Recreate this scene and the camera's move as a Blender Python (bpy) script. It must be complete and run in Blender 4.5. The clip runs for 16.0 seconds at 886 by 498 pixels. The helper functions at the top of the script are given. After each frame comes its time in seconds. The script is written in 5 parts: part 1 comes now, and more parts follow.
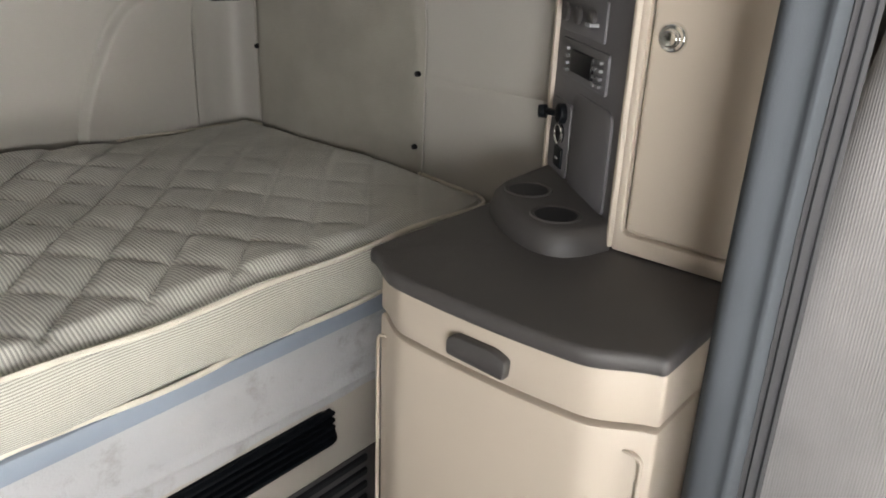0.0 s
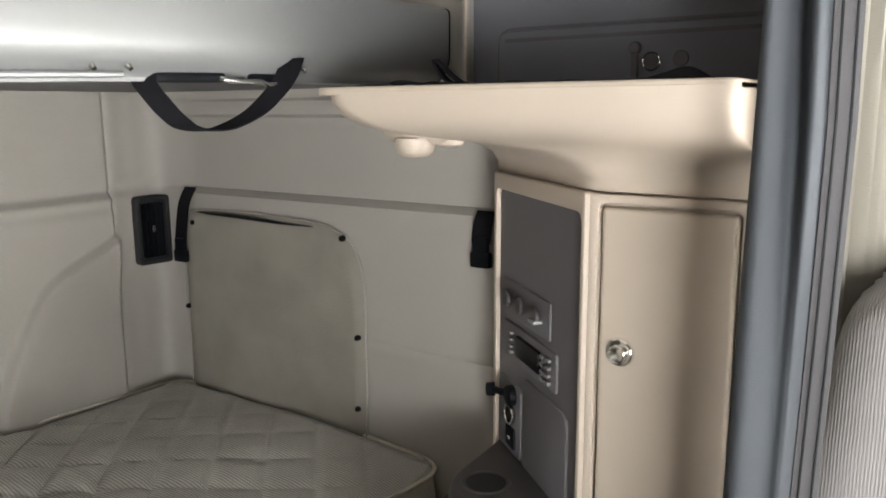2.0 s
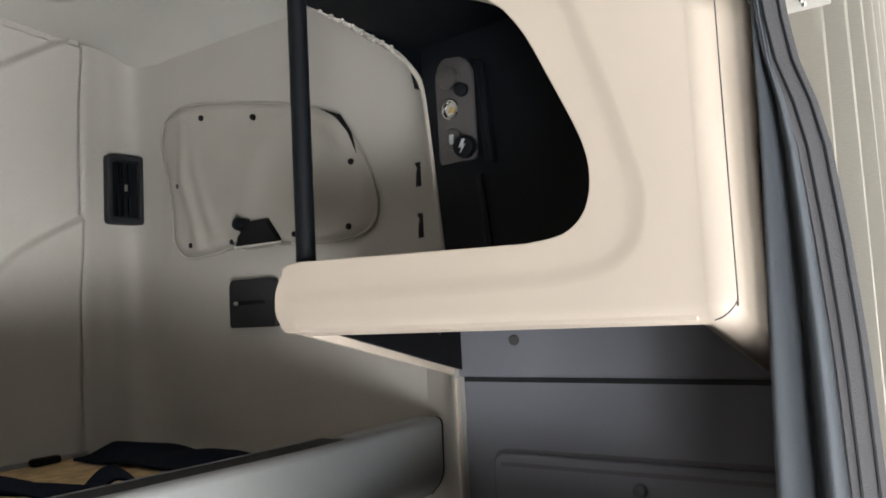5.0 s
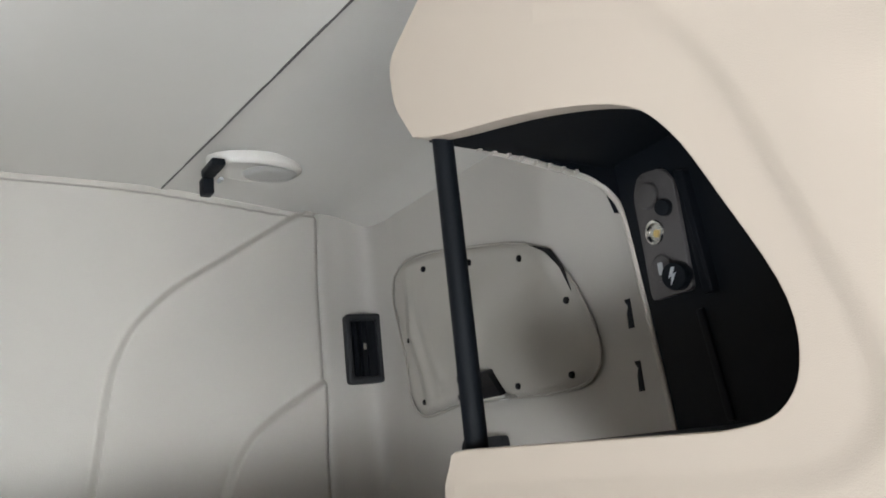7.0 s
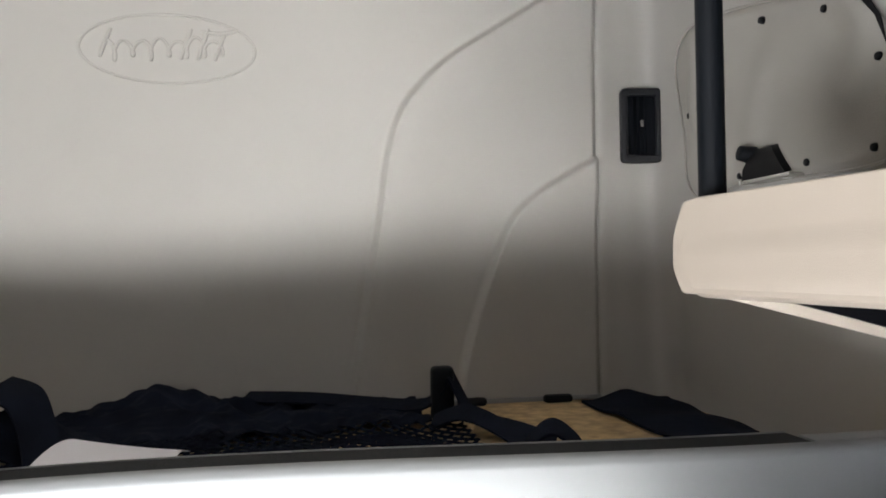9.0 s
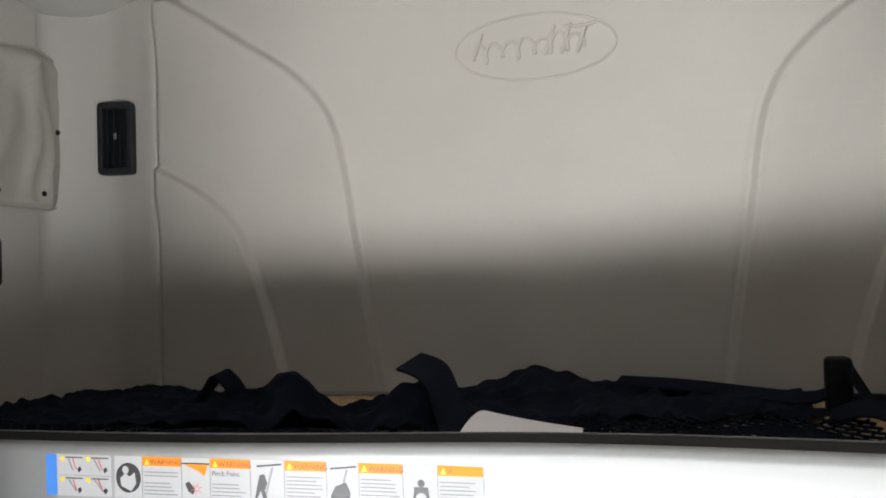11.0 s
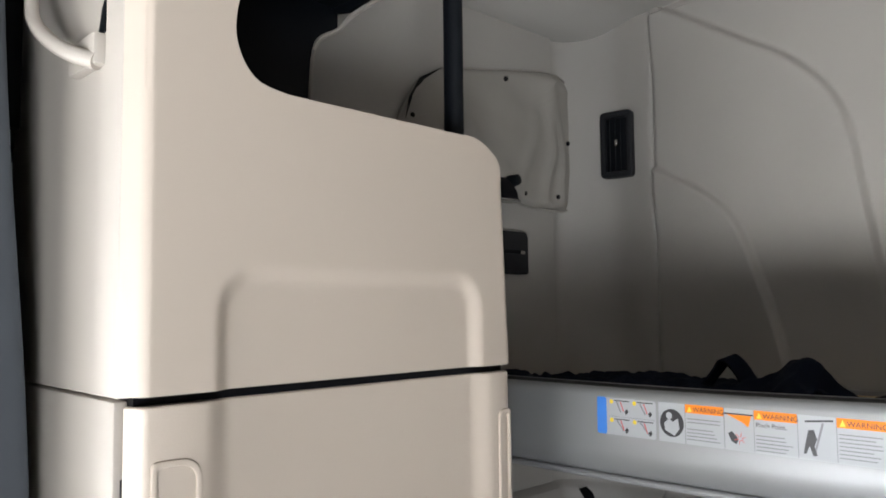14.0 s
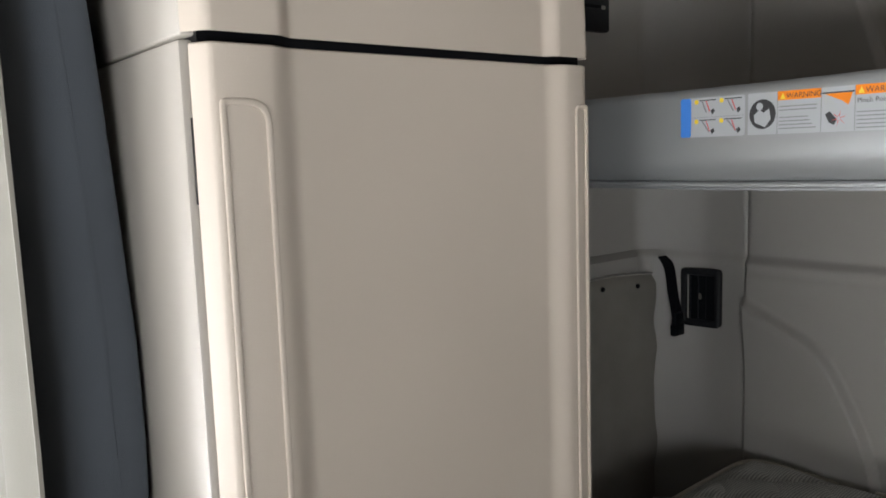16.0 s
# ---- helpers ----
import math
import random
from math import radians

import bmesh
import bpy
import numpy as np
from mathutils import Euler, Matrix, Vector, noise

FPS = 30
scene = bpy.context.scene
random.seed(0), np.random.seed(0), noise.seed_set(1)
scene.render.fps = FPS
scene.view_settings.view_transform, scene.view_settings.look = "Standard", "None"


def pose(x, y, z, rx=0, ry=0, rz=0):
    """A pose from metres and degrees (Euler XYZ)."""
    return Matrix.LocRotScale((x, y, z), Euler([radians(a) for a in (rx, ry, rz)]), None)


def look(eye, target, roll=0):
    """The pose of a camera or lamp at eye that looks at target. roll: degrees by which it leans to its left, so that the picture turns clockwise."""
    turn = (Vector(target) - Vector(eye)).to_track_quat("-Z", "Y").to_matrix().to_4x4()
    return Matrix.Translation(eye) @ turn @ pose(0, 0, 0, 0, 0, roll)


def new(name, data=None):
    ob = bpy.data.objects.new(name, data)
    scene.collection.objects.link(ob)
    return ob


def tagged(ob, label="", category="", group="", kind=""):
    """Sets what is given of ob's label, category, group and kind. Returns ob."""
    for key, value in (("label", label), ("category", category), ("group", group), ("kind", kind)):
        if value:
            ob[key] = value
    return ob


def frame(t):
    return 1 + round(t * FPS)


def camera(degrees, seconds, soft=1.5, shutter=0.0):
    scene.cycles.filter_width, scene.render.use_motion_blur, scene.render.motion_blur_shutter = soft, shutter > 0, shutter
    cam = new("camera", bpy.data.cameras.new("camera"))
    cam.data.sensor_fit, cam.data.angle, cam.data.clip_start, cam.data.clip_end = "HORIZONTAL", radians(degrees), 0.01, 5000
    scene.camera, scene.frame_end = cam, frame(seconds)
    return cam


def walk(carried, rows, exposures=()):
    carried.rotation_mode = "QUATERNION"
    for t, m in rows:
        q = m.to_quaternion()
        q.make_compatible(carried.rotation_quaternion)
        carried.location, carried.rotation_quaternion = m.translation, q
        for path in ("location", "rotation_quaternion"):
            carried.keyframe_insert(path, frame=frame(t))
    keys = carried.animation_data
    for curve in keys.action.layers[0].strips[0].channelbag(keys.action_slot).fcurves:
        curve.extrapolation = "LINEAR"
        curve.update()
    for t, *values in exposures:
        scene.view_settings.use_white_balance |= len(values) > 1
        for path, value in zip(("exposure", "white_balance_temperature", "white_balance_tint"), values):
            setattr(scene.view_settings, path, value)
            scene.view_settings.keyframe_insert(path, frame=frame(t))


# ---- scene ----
cam = camera(59.7, 16.0, soft=1.8)
EXPOSURES = [(0.0, 0.22, 6750, 10), (0.5, 0.4, 6750, 10), (1.0, 0.45, 6750, 11), (2.0, 0.31, 6750, 10), (3.5, 0.18, 6700, 10), (5.0, 0.1, 6500, 10), (7.5, 0.1, 6200, 9), (8.0, 0.36, 6200, 9), (8.5, 0.42, 6150, 9), (9.0, 0.27, 6350, 11), (12.0, 0.08, 6500, 11), (13.0, -0.14, 6250, 10), (13.5, -0.38, 6250, 10), (14.0, -0.37, 6300, 11), (16.0, -0.75, 6350, 10)]
PATH = [
    (0, (-0.172, 0.522, 1.233), (1.264, 1.685, 0.468), 2.3),
    (0.5, (-0.17, 0.549, 1.279), (1.332, 1.699, 0.63), 0.9),
    (1, (-0.16, 0.572, 1.318), (1.398, 1.705, 0.781), -0.5),
    (1.5, (-0.145, 0.588, 1.37), (1.464, 1.692, 0.935), -1.0),
    (2, (-0.135, 0.596, 1.421), (1.503, 1.685, 1.058), -0.4),
    (2.5, (-0.11, 0.613, 1.464), (1.548, 1.693, 1.172), 0.9),
    (3, (-0.066, 0.64, 1.506), (1.616, 1.699, 1.284), 1.4),
    (3.5, (-0.036, 0.643, 1.567), (1.665, 1.689, 1.439), 0.1),
    (4, (-0.017, 0.63, 1.646), (1.683, 1.683, 1.622), -1.3),
    (4.5, (-0.017, 0.622, 1.714), (1.665, 1.702, 1.784), -2.1),
    (5, (-0.036, 0.611, 1.763), (1.614, 1.731, 1.916), -2.9),
    (5.2, (-0.035, 0.608, 1.778), (1.594, 1.753, 1.96), -3.3),
    (7.3, (0.211, 0.622, 1.829), (1.224, 2.267, 2.347), -5.9),
    (7.5, (0.226, 0.629, 1.815), (1.195, 2.317, 2.278), -5.1),
    (8, (0.257, 0.645, 1.783), (1.061, 2.457, 2.051), -2.7),
    (8.5, (0.266, 0.647, 1.777), (0.874, 2.547, 1.908), -1.7),
    (9, (0.281, 0.645, 1.766), (0.649, 2.61, 1.819), -0.7),
    (11.3, (0.181, 0.632, 1.76), (-0.387, 2.549, 1.8), -1.7),
    (11.5, (0.177, 0.625, 1.758), (-0.477, 2.514, 1.808), -1.6),
    (12, (0.179, 0.607, 1.752), (-0.692, 2.405, 1.839), -1.6),
    (12.5, (0.17, 0.579, 1.747), (-0.887, 2.271, 1.878), -1.2),
    (13, (0.164, 0.565, 1.754), (-1.071, 2.129, 1.923), -1.6),
    (13.5, (0.145, 0.547, 1.729), (-1.203, 2.011, 1.926), -1.2),
    (14, (0.128, 0.537, 1.675), (-1.292, 1.938, 1.821), -0.6),
    (14.5, (0.119, 0.549, 1.615), (-1.356, 1.897, 1.67), -0.6),
    (15, (0.114, 0.563, 1.561), (-1.409, 1.859, 1.524), -1.3),
    (15.5, (0.11, 0.559, 1.528), (-1.431, 1.826, 1.385), -1.6),
    (16, (0.109, 0.559, 1.491), (-1.442, 1.798, 1.244), -1.9),
]
walk(cam, [(t, look(eye, target, roll)) for t, eye, target, roll in PATH], EXPOSURES)


# ---------------------------------------------------------------- world and light
world = bpy.data.worlds.new("world")
scene.world = world
world.use_nodes = True
wn = world.node_tree.nodes
sky = wn.new("ShaderNodeTexSky")
sky.sky_type, sky.sun_disc = "NISHITA", False
sky.sun_elevation, sky.sun_rotation = radians(48), radians(200)
world.node_tree.links.new(sky.outputs[0], wn["Background"].inputs[0])
wn["Background"].inputs[1].default_value = 0.15
sun = new("sun", bpy.data.lights.new("sun", "SUN"))
sun.data.energy, sun.data.angle, sun.data.color = 2.0, radians(0.5), (1.0, 0.95, 0.88)
sun.matrix_world = look((0, -3, 6), (1.6, 0.4, 0))


def window_light(name, eye, target, width, height, power, color):
    ob = new(name, bpy.data.lights.new(name, "AREA"))
    ob.data.shape, ob.data.size, ob.data.size_y = "RECTANGLE", width, height
    ob.data.energy, ob.data.color = power, color
    ob.matrix_world = look(eye, target)
    return ob


window_light("left_window_sky", (-1.10, -0.47, 1.00), (0.3, 1.3, 0.45), 0.80, 0.46, 40, (0.97, 0.985, 1.0))
window_light("right_window_sky", (1.10, -0.47, 1.00), (-0.3, 1.3, 0.45), 0.80, 0.46, 30, (0.97, 0.985, 1.0))
# daylight thrown up by the sunlit ground ahead of the truck and beside its doors
window_light("ground_light_ahead", (0, -4.2, -0.38), (0, 2, 1.55), 3.2, 1.3, 560, (1.0, 0.985, 0.96))
window_light("ground_light_left", (-2.6, -1.6, -0.25), (1.0, 1.4, 1.9), 3.0, 1.3, 640, (0.97, 0.985, 1.0))
window_light("ground_light_right", (2.6, -1.6, -0.25), (-1.0, 1.4, 1.9), 3.0, 1.3, 700, (0.97, 0.985, 1.0))

# ---------------------------------------------------------------- materials


def material(name, color, rough=0.5, metal=0.0, var=0.06, var_scale=6.0, grain=0.15, grain_scale=900.0, spec=0.5, dirt=0.0, dirt_color=(0.2, 0.17, 0.13), wave=None, sheen=0.0, coat=0.0):
    m = bpy.data.materials.new(name)
    m.use_nodes = True
    n, l = m.node_tree.nodes, m.node_tree.links
    b = n["Principled BSDF"]
    b.inputs["Roughness"].default_value, b.inputs["Metallic"].default_value = rough, metal
    b.inputs["Specular IOR Level"].default_value = spec
    b.inputs["Sheen Weight"].default_value = sheen
    b.inputs["Coat Weight"].default_value = coat
    co = n.new("ShaderNodeTexCoord")
    big = n.new("ShaderNodeTexNoise")
    big.inputs["Scale"].default_value, big.inputs["Detail"].default_value = var_scale, 5
    l.new(co.outputs["Object"], big.inputs["Vector"])
    ramp = n.new("ShaderNodeValToRGB")
    ramp.color_ramp.elements[0].position, ramp.color_ramp.elements[1].position = 0.3, 0.72
    ramp.color_ramp.elements[0].color = (*[c * (1 - var) for c in color], 1)
    ramp.color_ramp.elements[1].color = (*[min(1, c * (1 + var)) for c in color], 1)
    l.new(big.outputs["Fac"], ramp.inputs["Fac"])
    col = ramp.outputs["Color"]
    if dirt:
        sp = n.new("ShaderNodeTexNoise")
        sp.inputs["Scale"].default_value, sp.inputs["Detail"].default_value, sp.inputs["Roughness"].default_value = var_scale * 3.1, 8, 0.7
        l.new(co.outputs["Object"], sp.inputs["Vector"])
        dr = n.new("ShaderNodeValToRGB")
        dr.color_ramp.elements[0].position, dr.color_ramp.elements[1].position = 0.55, 0.8
        dr.color_ramp.elements[0].color, dr.color_ramp.elements[1].color = (0, 0, 0, 1), (dirt, dirt, dirt, 1)
        l.new(sp.outputs["Fac"], dr.inputs["Fac"])
        mx = n.new("ShaderNodeMix")
        mx.data_type = "RGBA"
        l.new(dr.outputs["Color"], mx.inputs["Factor"])
        l.new(col, mx.inputs["A"])
        mx.inputs["B"].default_value = (*dirt_color, 1)
        col = mx.outputs["Result"]
    fine = n.new("ShaderNodeTexNoise")
    fine.inputs["Scale"].default_value, fine.inputs["Detail"].default_value = grain_scale, 3
    l.new(co.outputs["Object"], fine.inputs["Vector"])
    height = fine.outputs["Fac"]
    if wave:
        wv = n.new("ShaderNodeTexWave")
        wv.wave_type, wv.bands_direction = "BANDS", wave[1]
        wv.inputs["Scale"].default_value, wv.inputs["Distortion"].default_value, wv.inputs["Detail Scale"].default_value = wave[0], wave[2], (wave[4] if len(wave) > 4 else 2.0)
        l.new(co.outputs["Object"], wv.inputs["Vector"])
        mw = n.new("ShaderNodeMix")
        mw.data_type, mw.blend_type = "RGBA", "MULTIPLY"
        wr = n.new("ShaderNodeValToRGB")
        wr.color_ramp.elements[0].color = (wave[3],) * 3 + (1,)
        wr.color_ramp.elements[0].position, wr.color_ramp.elements[1].position = 0.25, 0.6
        l.new(wv.outputs["Fac"], wr.inputs["Fac"])
        mw.inputs["Factor"].default_value = 1
        l.new(col, mw.inputs["A"])
        l.new(wr.outputs["Color"], mw.inputs["B"])
        col, height = mw.outputs["Result"], wv.outputs["Fac"]
    l.new(col, b.inputs["Base Color"])
    rr = n.new("ShaderNodeMapRange")
    rr.inputs["To Min"].default_value, rr.inputs["To Max"].default_value = max(0.03, rough - 0.07), min(1, rough + 0.07)
    l.new(big.outputs["Fac"], rr.inputs["Value"])
    l.new(rr.outputs["Result"], b.inputs["Roughness"])
    bp = n.new("ShaderNodeBump")
    bp.inputs["Strength"].default_value, bp.inputs["Distance"].default_value = grain, 0.002
    l.new(height, bp.inputs["Height"])
    l.new(bp.outputs["Normal"], b.inputs["Normal"])
    return m


VINYL = material("vinyl_wall", (0.359, 0.342, 0.312), 0.55, var=0.05, var_scale=2.5, grain=0.25, grain_scale=420, dirt=0.12, dirt_color=(0.36, 0.32, 0.26))
CEILING = material("ceiling_vinyl", (0.460, 0.447, 0.416), 0.6, var=0.04, var_scale=3, grain=0.25, grain_scale=500)
COVER = material("vinyl_cover", (0.319, 0.301, 0.270), 0.6, var=0.07, var_scale=5, grain=0.3, grain_scale=420, dirt=0.15, dirt_color=(0.33, 0.29, 0.24))
HATCH = material("canvas_cover", (0.262, 0.246, 0.216), 0.85, var=0.10, var_scale=9, grain=0.6, grain_scale=320, spec=0.2, dirt=0.25, dirt_color=(0.30, 0.26, 0.21))
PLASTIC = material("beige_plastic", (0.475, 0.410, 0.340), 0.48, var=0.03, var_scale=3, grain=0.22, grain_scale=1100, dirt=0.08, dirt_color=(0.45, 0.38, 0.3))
# darker than beige_plastic: over-strong light on the wardrobe's side is offset in this colour
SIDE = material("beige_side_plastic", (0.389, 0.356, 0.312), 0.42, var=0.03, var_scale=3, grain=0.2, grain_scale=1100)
DARK = material("dark_grey_plastic", (0.0544, 0.0504, 0.0504), 0.5, var=0.1, var_scale=5, grain=0.3, grain_scale=900, dirt=0.15, dirt_color=(0.17, 0.16, 0.15))
SLATE = material("slate_plastic", (0.165, 0.169, 0.192), 0.55, var=0.08, var_scale=4, grain=0.3, grain_scale=700)
PANEL = material("panel_plastic", (0.116, 0.112, 0.121), 0.55, var=0.08, var_scale=4, grain=0.3, grain_scale=700)
LINER = material("dark_liner", (0.066, 0.067, 0.077), 0.6, var=0.12, var_scale=6, grain=0.35, grain_scale=500, wave=(26, "Y", 0.5, 0.93, 0.2))
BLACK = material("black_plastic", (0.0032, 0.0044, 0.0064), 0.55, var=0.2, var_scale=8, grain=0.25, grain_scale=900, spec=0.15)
CHAR = material("charcoal_plastic", (0.0144, 0.0152, 0.0176), 0.5, var=0.15, var_scale=8, grain=0.2, grain_scale=900, spec=0.25)
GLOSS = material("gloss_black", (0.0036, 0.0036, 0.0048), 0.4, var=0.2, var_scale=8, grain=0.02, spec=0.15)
WEBBING = material("black_webbing", (0.0072, 0.0072, 0.0096), 0.8, var=0.25, var_scale=30, grain=0.7, grain_scale=700, spec=0.12)
JACKET = material("charcoal_cloth", (0.052, 0.054, 0.065), 0.9, var=0.3, var_scale=14, grain=0.8, grain_scale=600, spec=0.1)
NAVY = material("navy_black_cloth", (0.0072, 0.0096, 0.0176), 0.9, var=0.35, var_scale=14, grain=0.8, grain_scale=600, spec=0.08)
ALU = material("satin_silver", (0.275, 0.280, 0.283), 0.50, metal=0.5, var=0.03, var_scale=4, grain=0.04, grain_scale=600)
STEEL = material("bright_steel", (0.62, 0.62, 0.6), 0.25, metal=1.0, var=0.1, var_scale=20, grain=0.1)
CHROME = material("chrome", (0.8, 0.8, 0.78), 0.12, metal=1.0, var=0.03, grain=0.02)
BRASS = material("brass_contact", (0.7, 0.55, 0.25), 0.3, metal=1.0, var=0.1, grain=0.02)
QUILT = material("quilted_ticking", (0.565, 0.555, 0.51), 0.8, var=0.12, var_scale=7, grain=0.5, wave=(52, "X", 9.0, 0.58, 0.17), sheen=0.2, dirt=0.25, dirt_color=(0.16, 0.14, 0.11))
BAND = material("striped_mattress_band", (0.53, 0.515, 0.45), 0.8, var=0.1, var_scale=8, grain=0.4, wave=(88, "Z", 2.4, 0.52, 0.1), sheen=0.2)
PIPING = material("cream_piping", (0.634, 0.595, 0.509), 0.7, var=0.1, var_scale=20, grain=0.5, grain_scale=500)
WHITE = material("scuffed_white_board", (0.394, 0.394, 0.405), 0.55, var=0.08, var_scale=5, grain=0.4, grain_scale=220, dirt=0.75, dirt_color=(0.20, 0.18, 0.155))
BLUEGREY = material("blue_grey_strip", (0.230, 0.269, 0.326), 0.5, var=0.1, var_scale=5, grain=0.2)
OSB = material("strand_board", (0.499, 0.346, 0.173), 0.75, var=0.35, var_scale=38, grain=0.6, grain_scale=160, dirt=0.6, dirt_color=(0.33, 0.2, 0.09))
PAPER = material("white_paper", (0.749, 0.720, 0.749), 0.7, var=0.03, grain=0.1)
CURTAIN = material("charcoal_curtain", (0.056, 0.063, 0.072), 0.85, var=0.12, var_scale=4, grain=0.4, grain_scale=900, spec=0.3)
HEM = material("curtain_hem", (0.048, 0.047, 0.051), 0.8, var=0.08, var_scale=10, grain=0.5, grain_scale=900, sheen=0.15)
CREAM = material("cream_curtain", (0.240, 0.223, 0.189), 0.75, var=0.05, var_scale=4, grain=0.3, grain_scale=900, sheen=0.2)
SEAT = material("ribbed_seat_cloth", (0.30, 0.285, 0.285), 0.9, var=0.12, var_scale=12, grain=0.3, wave=(105, "Y", 1.6, 0.86, 0.25), sheen=0.3)
FLOOR = material("rubber_floor", (0.028, 0.028, 0.0296), 0.6, var=0.2, var_scale=6, grain=0.4, grain_scale=300, wave=(30, "X", 0.0, 0.7))
CABTRIM = material("cab_trim", (0.0576, 0.0552, 0.0528), 0.7, var=0.06, var_scale=3, grain=0.3, grain_scale=500)
LABEL = material("label_white", (0.34, 0.35, 0.36), 0.6, spec=0.2, var=0.02, grain=0.02)
ORANGE = material("label_orange", (0.680, 0.196, 0.014), 0.6, spec=0.2, var=0.03, grain=0.02)
BLUE = material("label_blue", (0.048, 0.192, 0.576), 0.4, var=0.03, grain=0.02)
INK = material("label_ink", (0.016, 0.016, 0.0176), 0.45, var=0.05, grain=0.02)
GREYINK = material("label_grey_ink", (0.16, 0.16, 0.168), 0.45, var=0.05, grain=0.02)
RED = material("label_red", (0.48, 0.04, 0.04), 0.45, var=0.05, grain=0.02)
YELLOW = material("label_yellow", (0.68, 0.496, 0.024), 0.45, var=0.05, grain=0.02)
LENS = material("lamp_lens", (0.30, 0.295, 0.28), 0.3, var=0.03, grain=0.05)

# ---------------------------------------------------------------- builders


def part(name, bm, mat, parent=None, label="", smooth=True, kind="", auto=38):
    me = bpy.data.meshes.new(name)
    bmesh.ops.recalc_face_normals(bm, faces=bm.faces)
    if smooth:
        lim = radians(auto)
        for f in bm.faces:
            f.smooth = True
        for e in bm.edges:
            if len(e.link_faces) == 2 and e.calc_face_angle(0) > lim:
                e.smooth = False
    bm.to_mesh(me)
    bm.free()
    me.materials.append(mat)
    ob = new(name, me)
    if parent is not None:
        ob.parent = parent
        if parent.type == "EMPTY":
            ob.matrix_parent_inverse = Matrix.Translation(-parent.location)
        else:
            ob.matrix_parent_inverse = Matrix.Identity(4)
    if label or kind:
        tagged(ob, label, kind=kind)
    return ob


def thing(name, base, label, category, group=""):
    e = new(name)
    e.location = base
    e.empty_display_size = 0.05
    return tagged(e, label, category, group)


def alone(name, bm, mat, label, category, group="", kind="", smooth=True):
    ob = part(name, bm, mat, None, smooth=smooth)
    return tagged(ob, label, category, group, kind)


def box(lo, hi, bevel=0.0, seg=2, m=None):
    bm = bmesh.new()
    c = [(a + b) / 2 for a, b in zip(lo, hi)]
    s = [b - a for a, b in zip(lo, hi)]
    bmesh.ops.create_cube(bm, size=1, matrix=Matrix.Translation(c) @ Matrix.Diagonal((*s, 1)))
    if bevel:
        bmesh.ops.bevel(bm, geom=bm.edges[:], offset=bevel, segments=seg, profile=0.5, affect="EDGES")
    if m is not None:
        bm.transform(m)
    return bm


def join(*bms):
    out = bms[0]
    for b in bms[1:]:
        me = bpy.data.meshes.new("t")
        b.to_mesh(me)
        out.from_mesh(me)
        b.free()
        bpy.data.meshes.remove(me)
    return out


def cyl(p, q, r, seg=24, r2=None, bevel=0.0):
    p, q = Vector(p), Vector(q)
    bm = bmesh.new()
    d = q - p
    m = Matrix.Translation((p + q) / 2) @ d.to_track_quat("Z", "Y").to_matrix().to_4x4()
    bmesh.ops.create_cone(bm, cap_ends=True, segments=seg, radius1=r, radius2=r if r2 is None else r2, depth=d.length, matrix=m)
    if bevel:
        es = [e for e in bm.edges if len(e.link_faces) == 2 and e.calc_face_angle(0) > 1.0]
        bmesh.ops.bevel(bm, geom=es, offset=bevel, segments=2, profile=0.5, affect="EDGES")
    return bm


def rounded(pts, radii, seg=6):
    """A closed outline with its corners rounded."""
    out, n = [], len(pts)
    if not hasattr(radii, "__len__"):
        radii = [radii] * n
    for i in range(n):
        a, b, c = (Vector(pts[(i + k) % n]) for k in (-1, 0, 1))
        u, v, r = (a - b), (c - b), radii[i]
        if r <= 0:
            out.append(tuple(b))
            continue
        r = min(r, u.length * 0.49, v.length * 0.49)
        p, q = b + u.normalized() * r, b + v.normalized() * r
        for k in range(seg + 1):
            t = k / seg
            out.append(tuple((1 - t) ** 2 * p + 2 * t * (1 - t) * b + t * t * q))
    return out


def prism(outline, m, depth, bevel=0.0, seg=2, hole=None):
    """An outline in the plane (u, v) of m, with thickness along its third axis; hole: a second outline cut out of it."""
    bm = bmesh.new()
    if hole is None:
        bot = [bm.verts.new((x, y, 0)) for x, y in outline]
        top = [bm.verts.new((x, y, depth)) for x, y in outline]
        n = len(outline)
        bm.faces.new(bot[::-1])
        tf = bm.faces.new(top)
        for i in range(n):
            bm.faces.new((bot[i], bot[(i + 1) % n], top[(i + 1) % n], top[i]))
        if bevel:
            bmesh.ops.bevel(bm, geom=list(tf.edges), offset=bevel, segments=seg, profile=0.5, affect="EDGES")
    else:
        rings = []
        for pts in (outline, hole):
            rings.append([[bm.verts.new((x, y, z)) for x, y in pts] for z in (0, depth)])
        for a, ring in enumerate(rings):
            n = len(ring[0])
            for i in range(n):
                q = (ring[0][i], ring[0][(i + 1) % n], ring[1][(i + 1) % n], ring[1][i])
                bm.faces.new(q if a == 0 else q[::-1])
        for k in (0, 1):
            es = []
            for ring in rings:
                n = len(ring[k])
                for i in range(n):
                    es.append(bm.edges.get((ring[k][i], ring[k][(i + 1) % n])))
            bmesh.ops.triangle_fill(bm, use_beauty=True, use_dissolve=False, edges=es)
        if bevel:
            bm.normal_update()
            es = [e for e in bm.edges if len(e.link_faces) == 2 and abs(e.verts[0].co.z - depth) < 1e-6 and abs(e.verts[1].co.z - depth) < 1e-6 and e.calc_face_angle(0) > 1.0]
            bmesh.ops.bevel(bm, geom=es, offset=bevel, segments=seg, profile=0.5, affect="EDGES")
    bm.transform(m)
    return bm


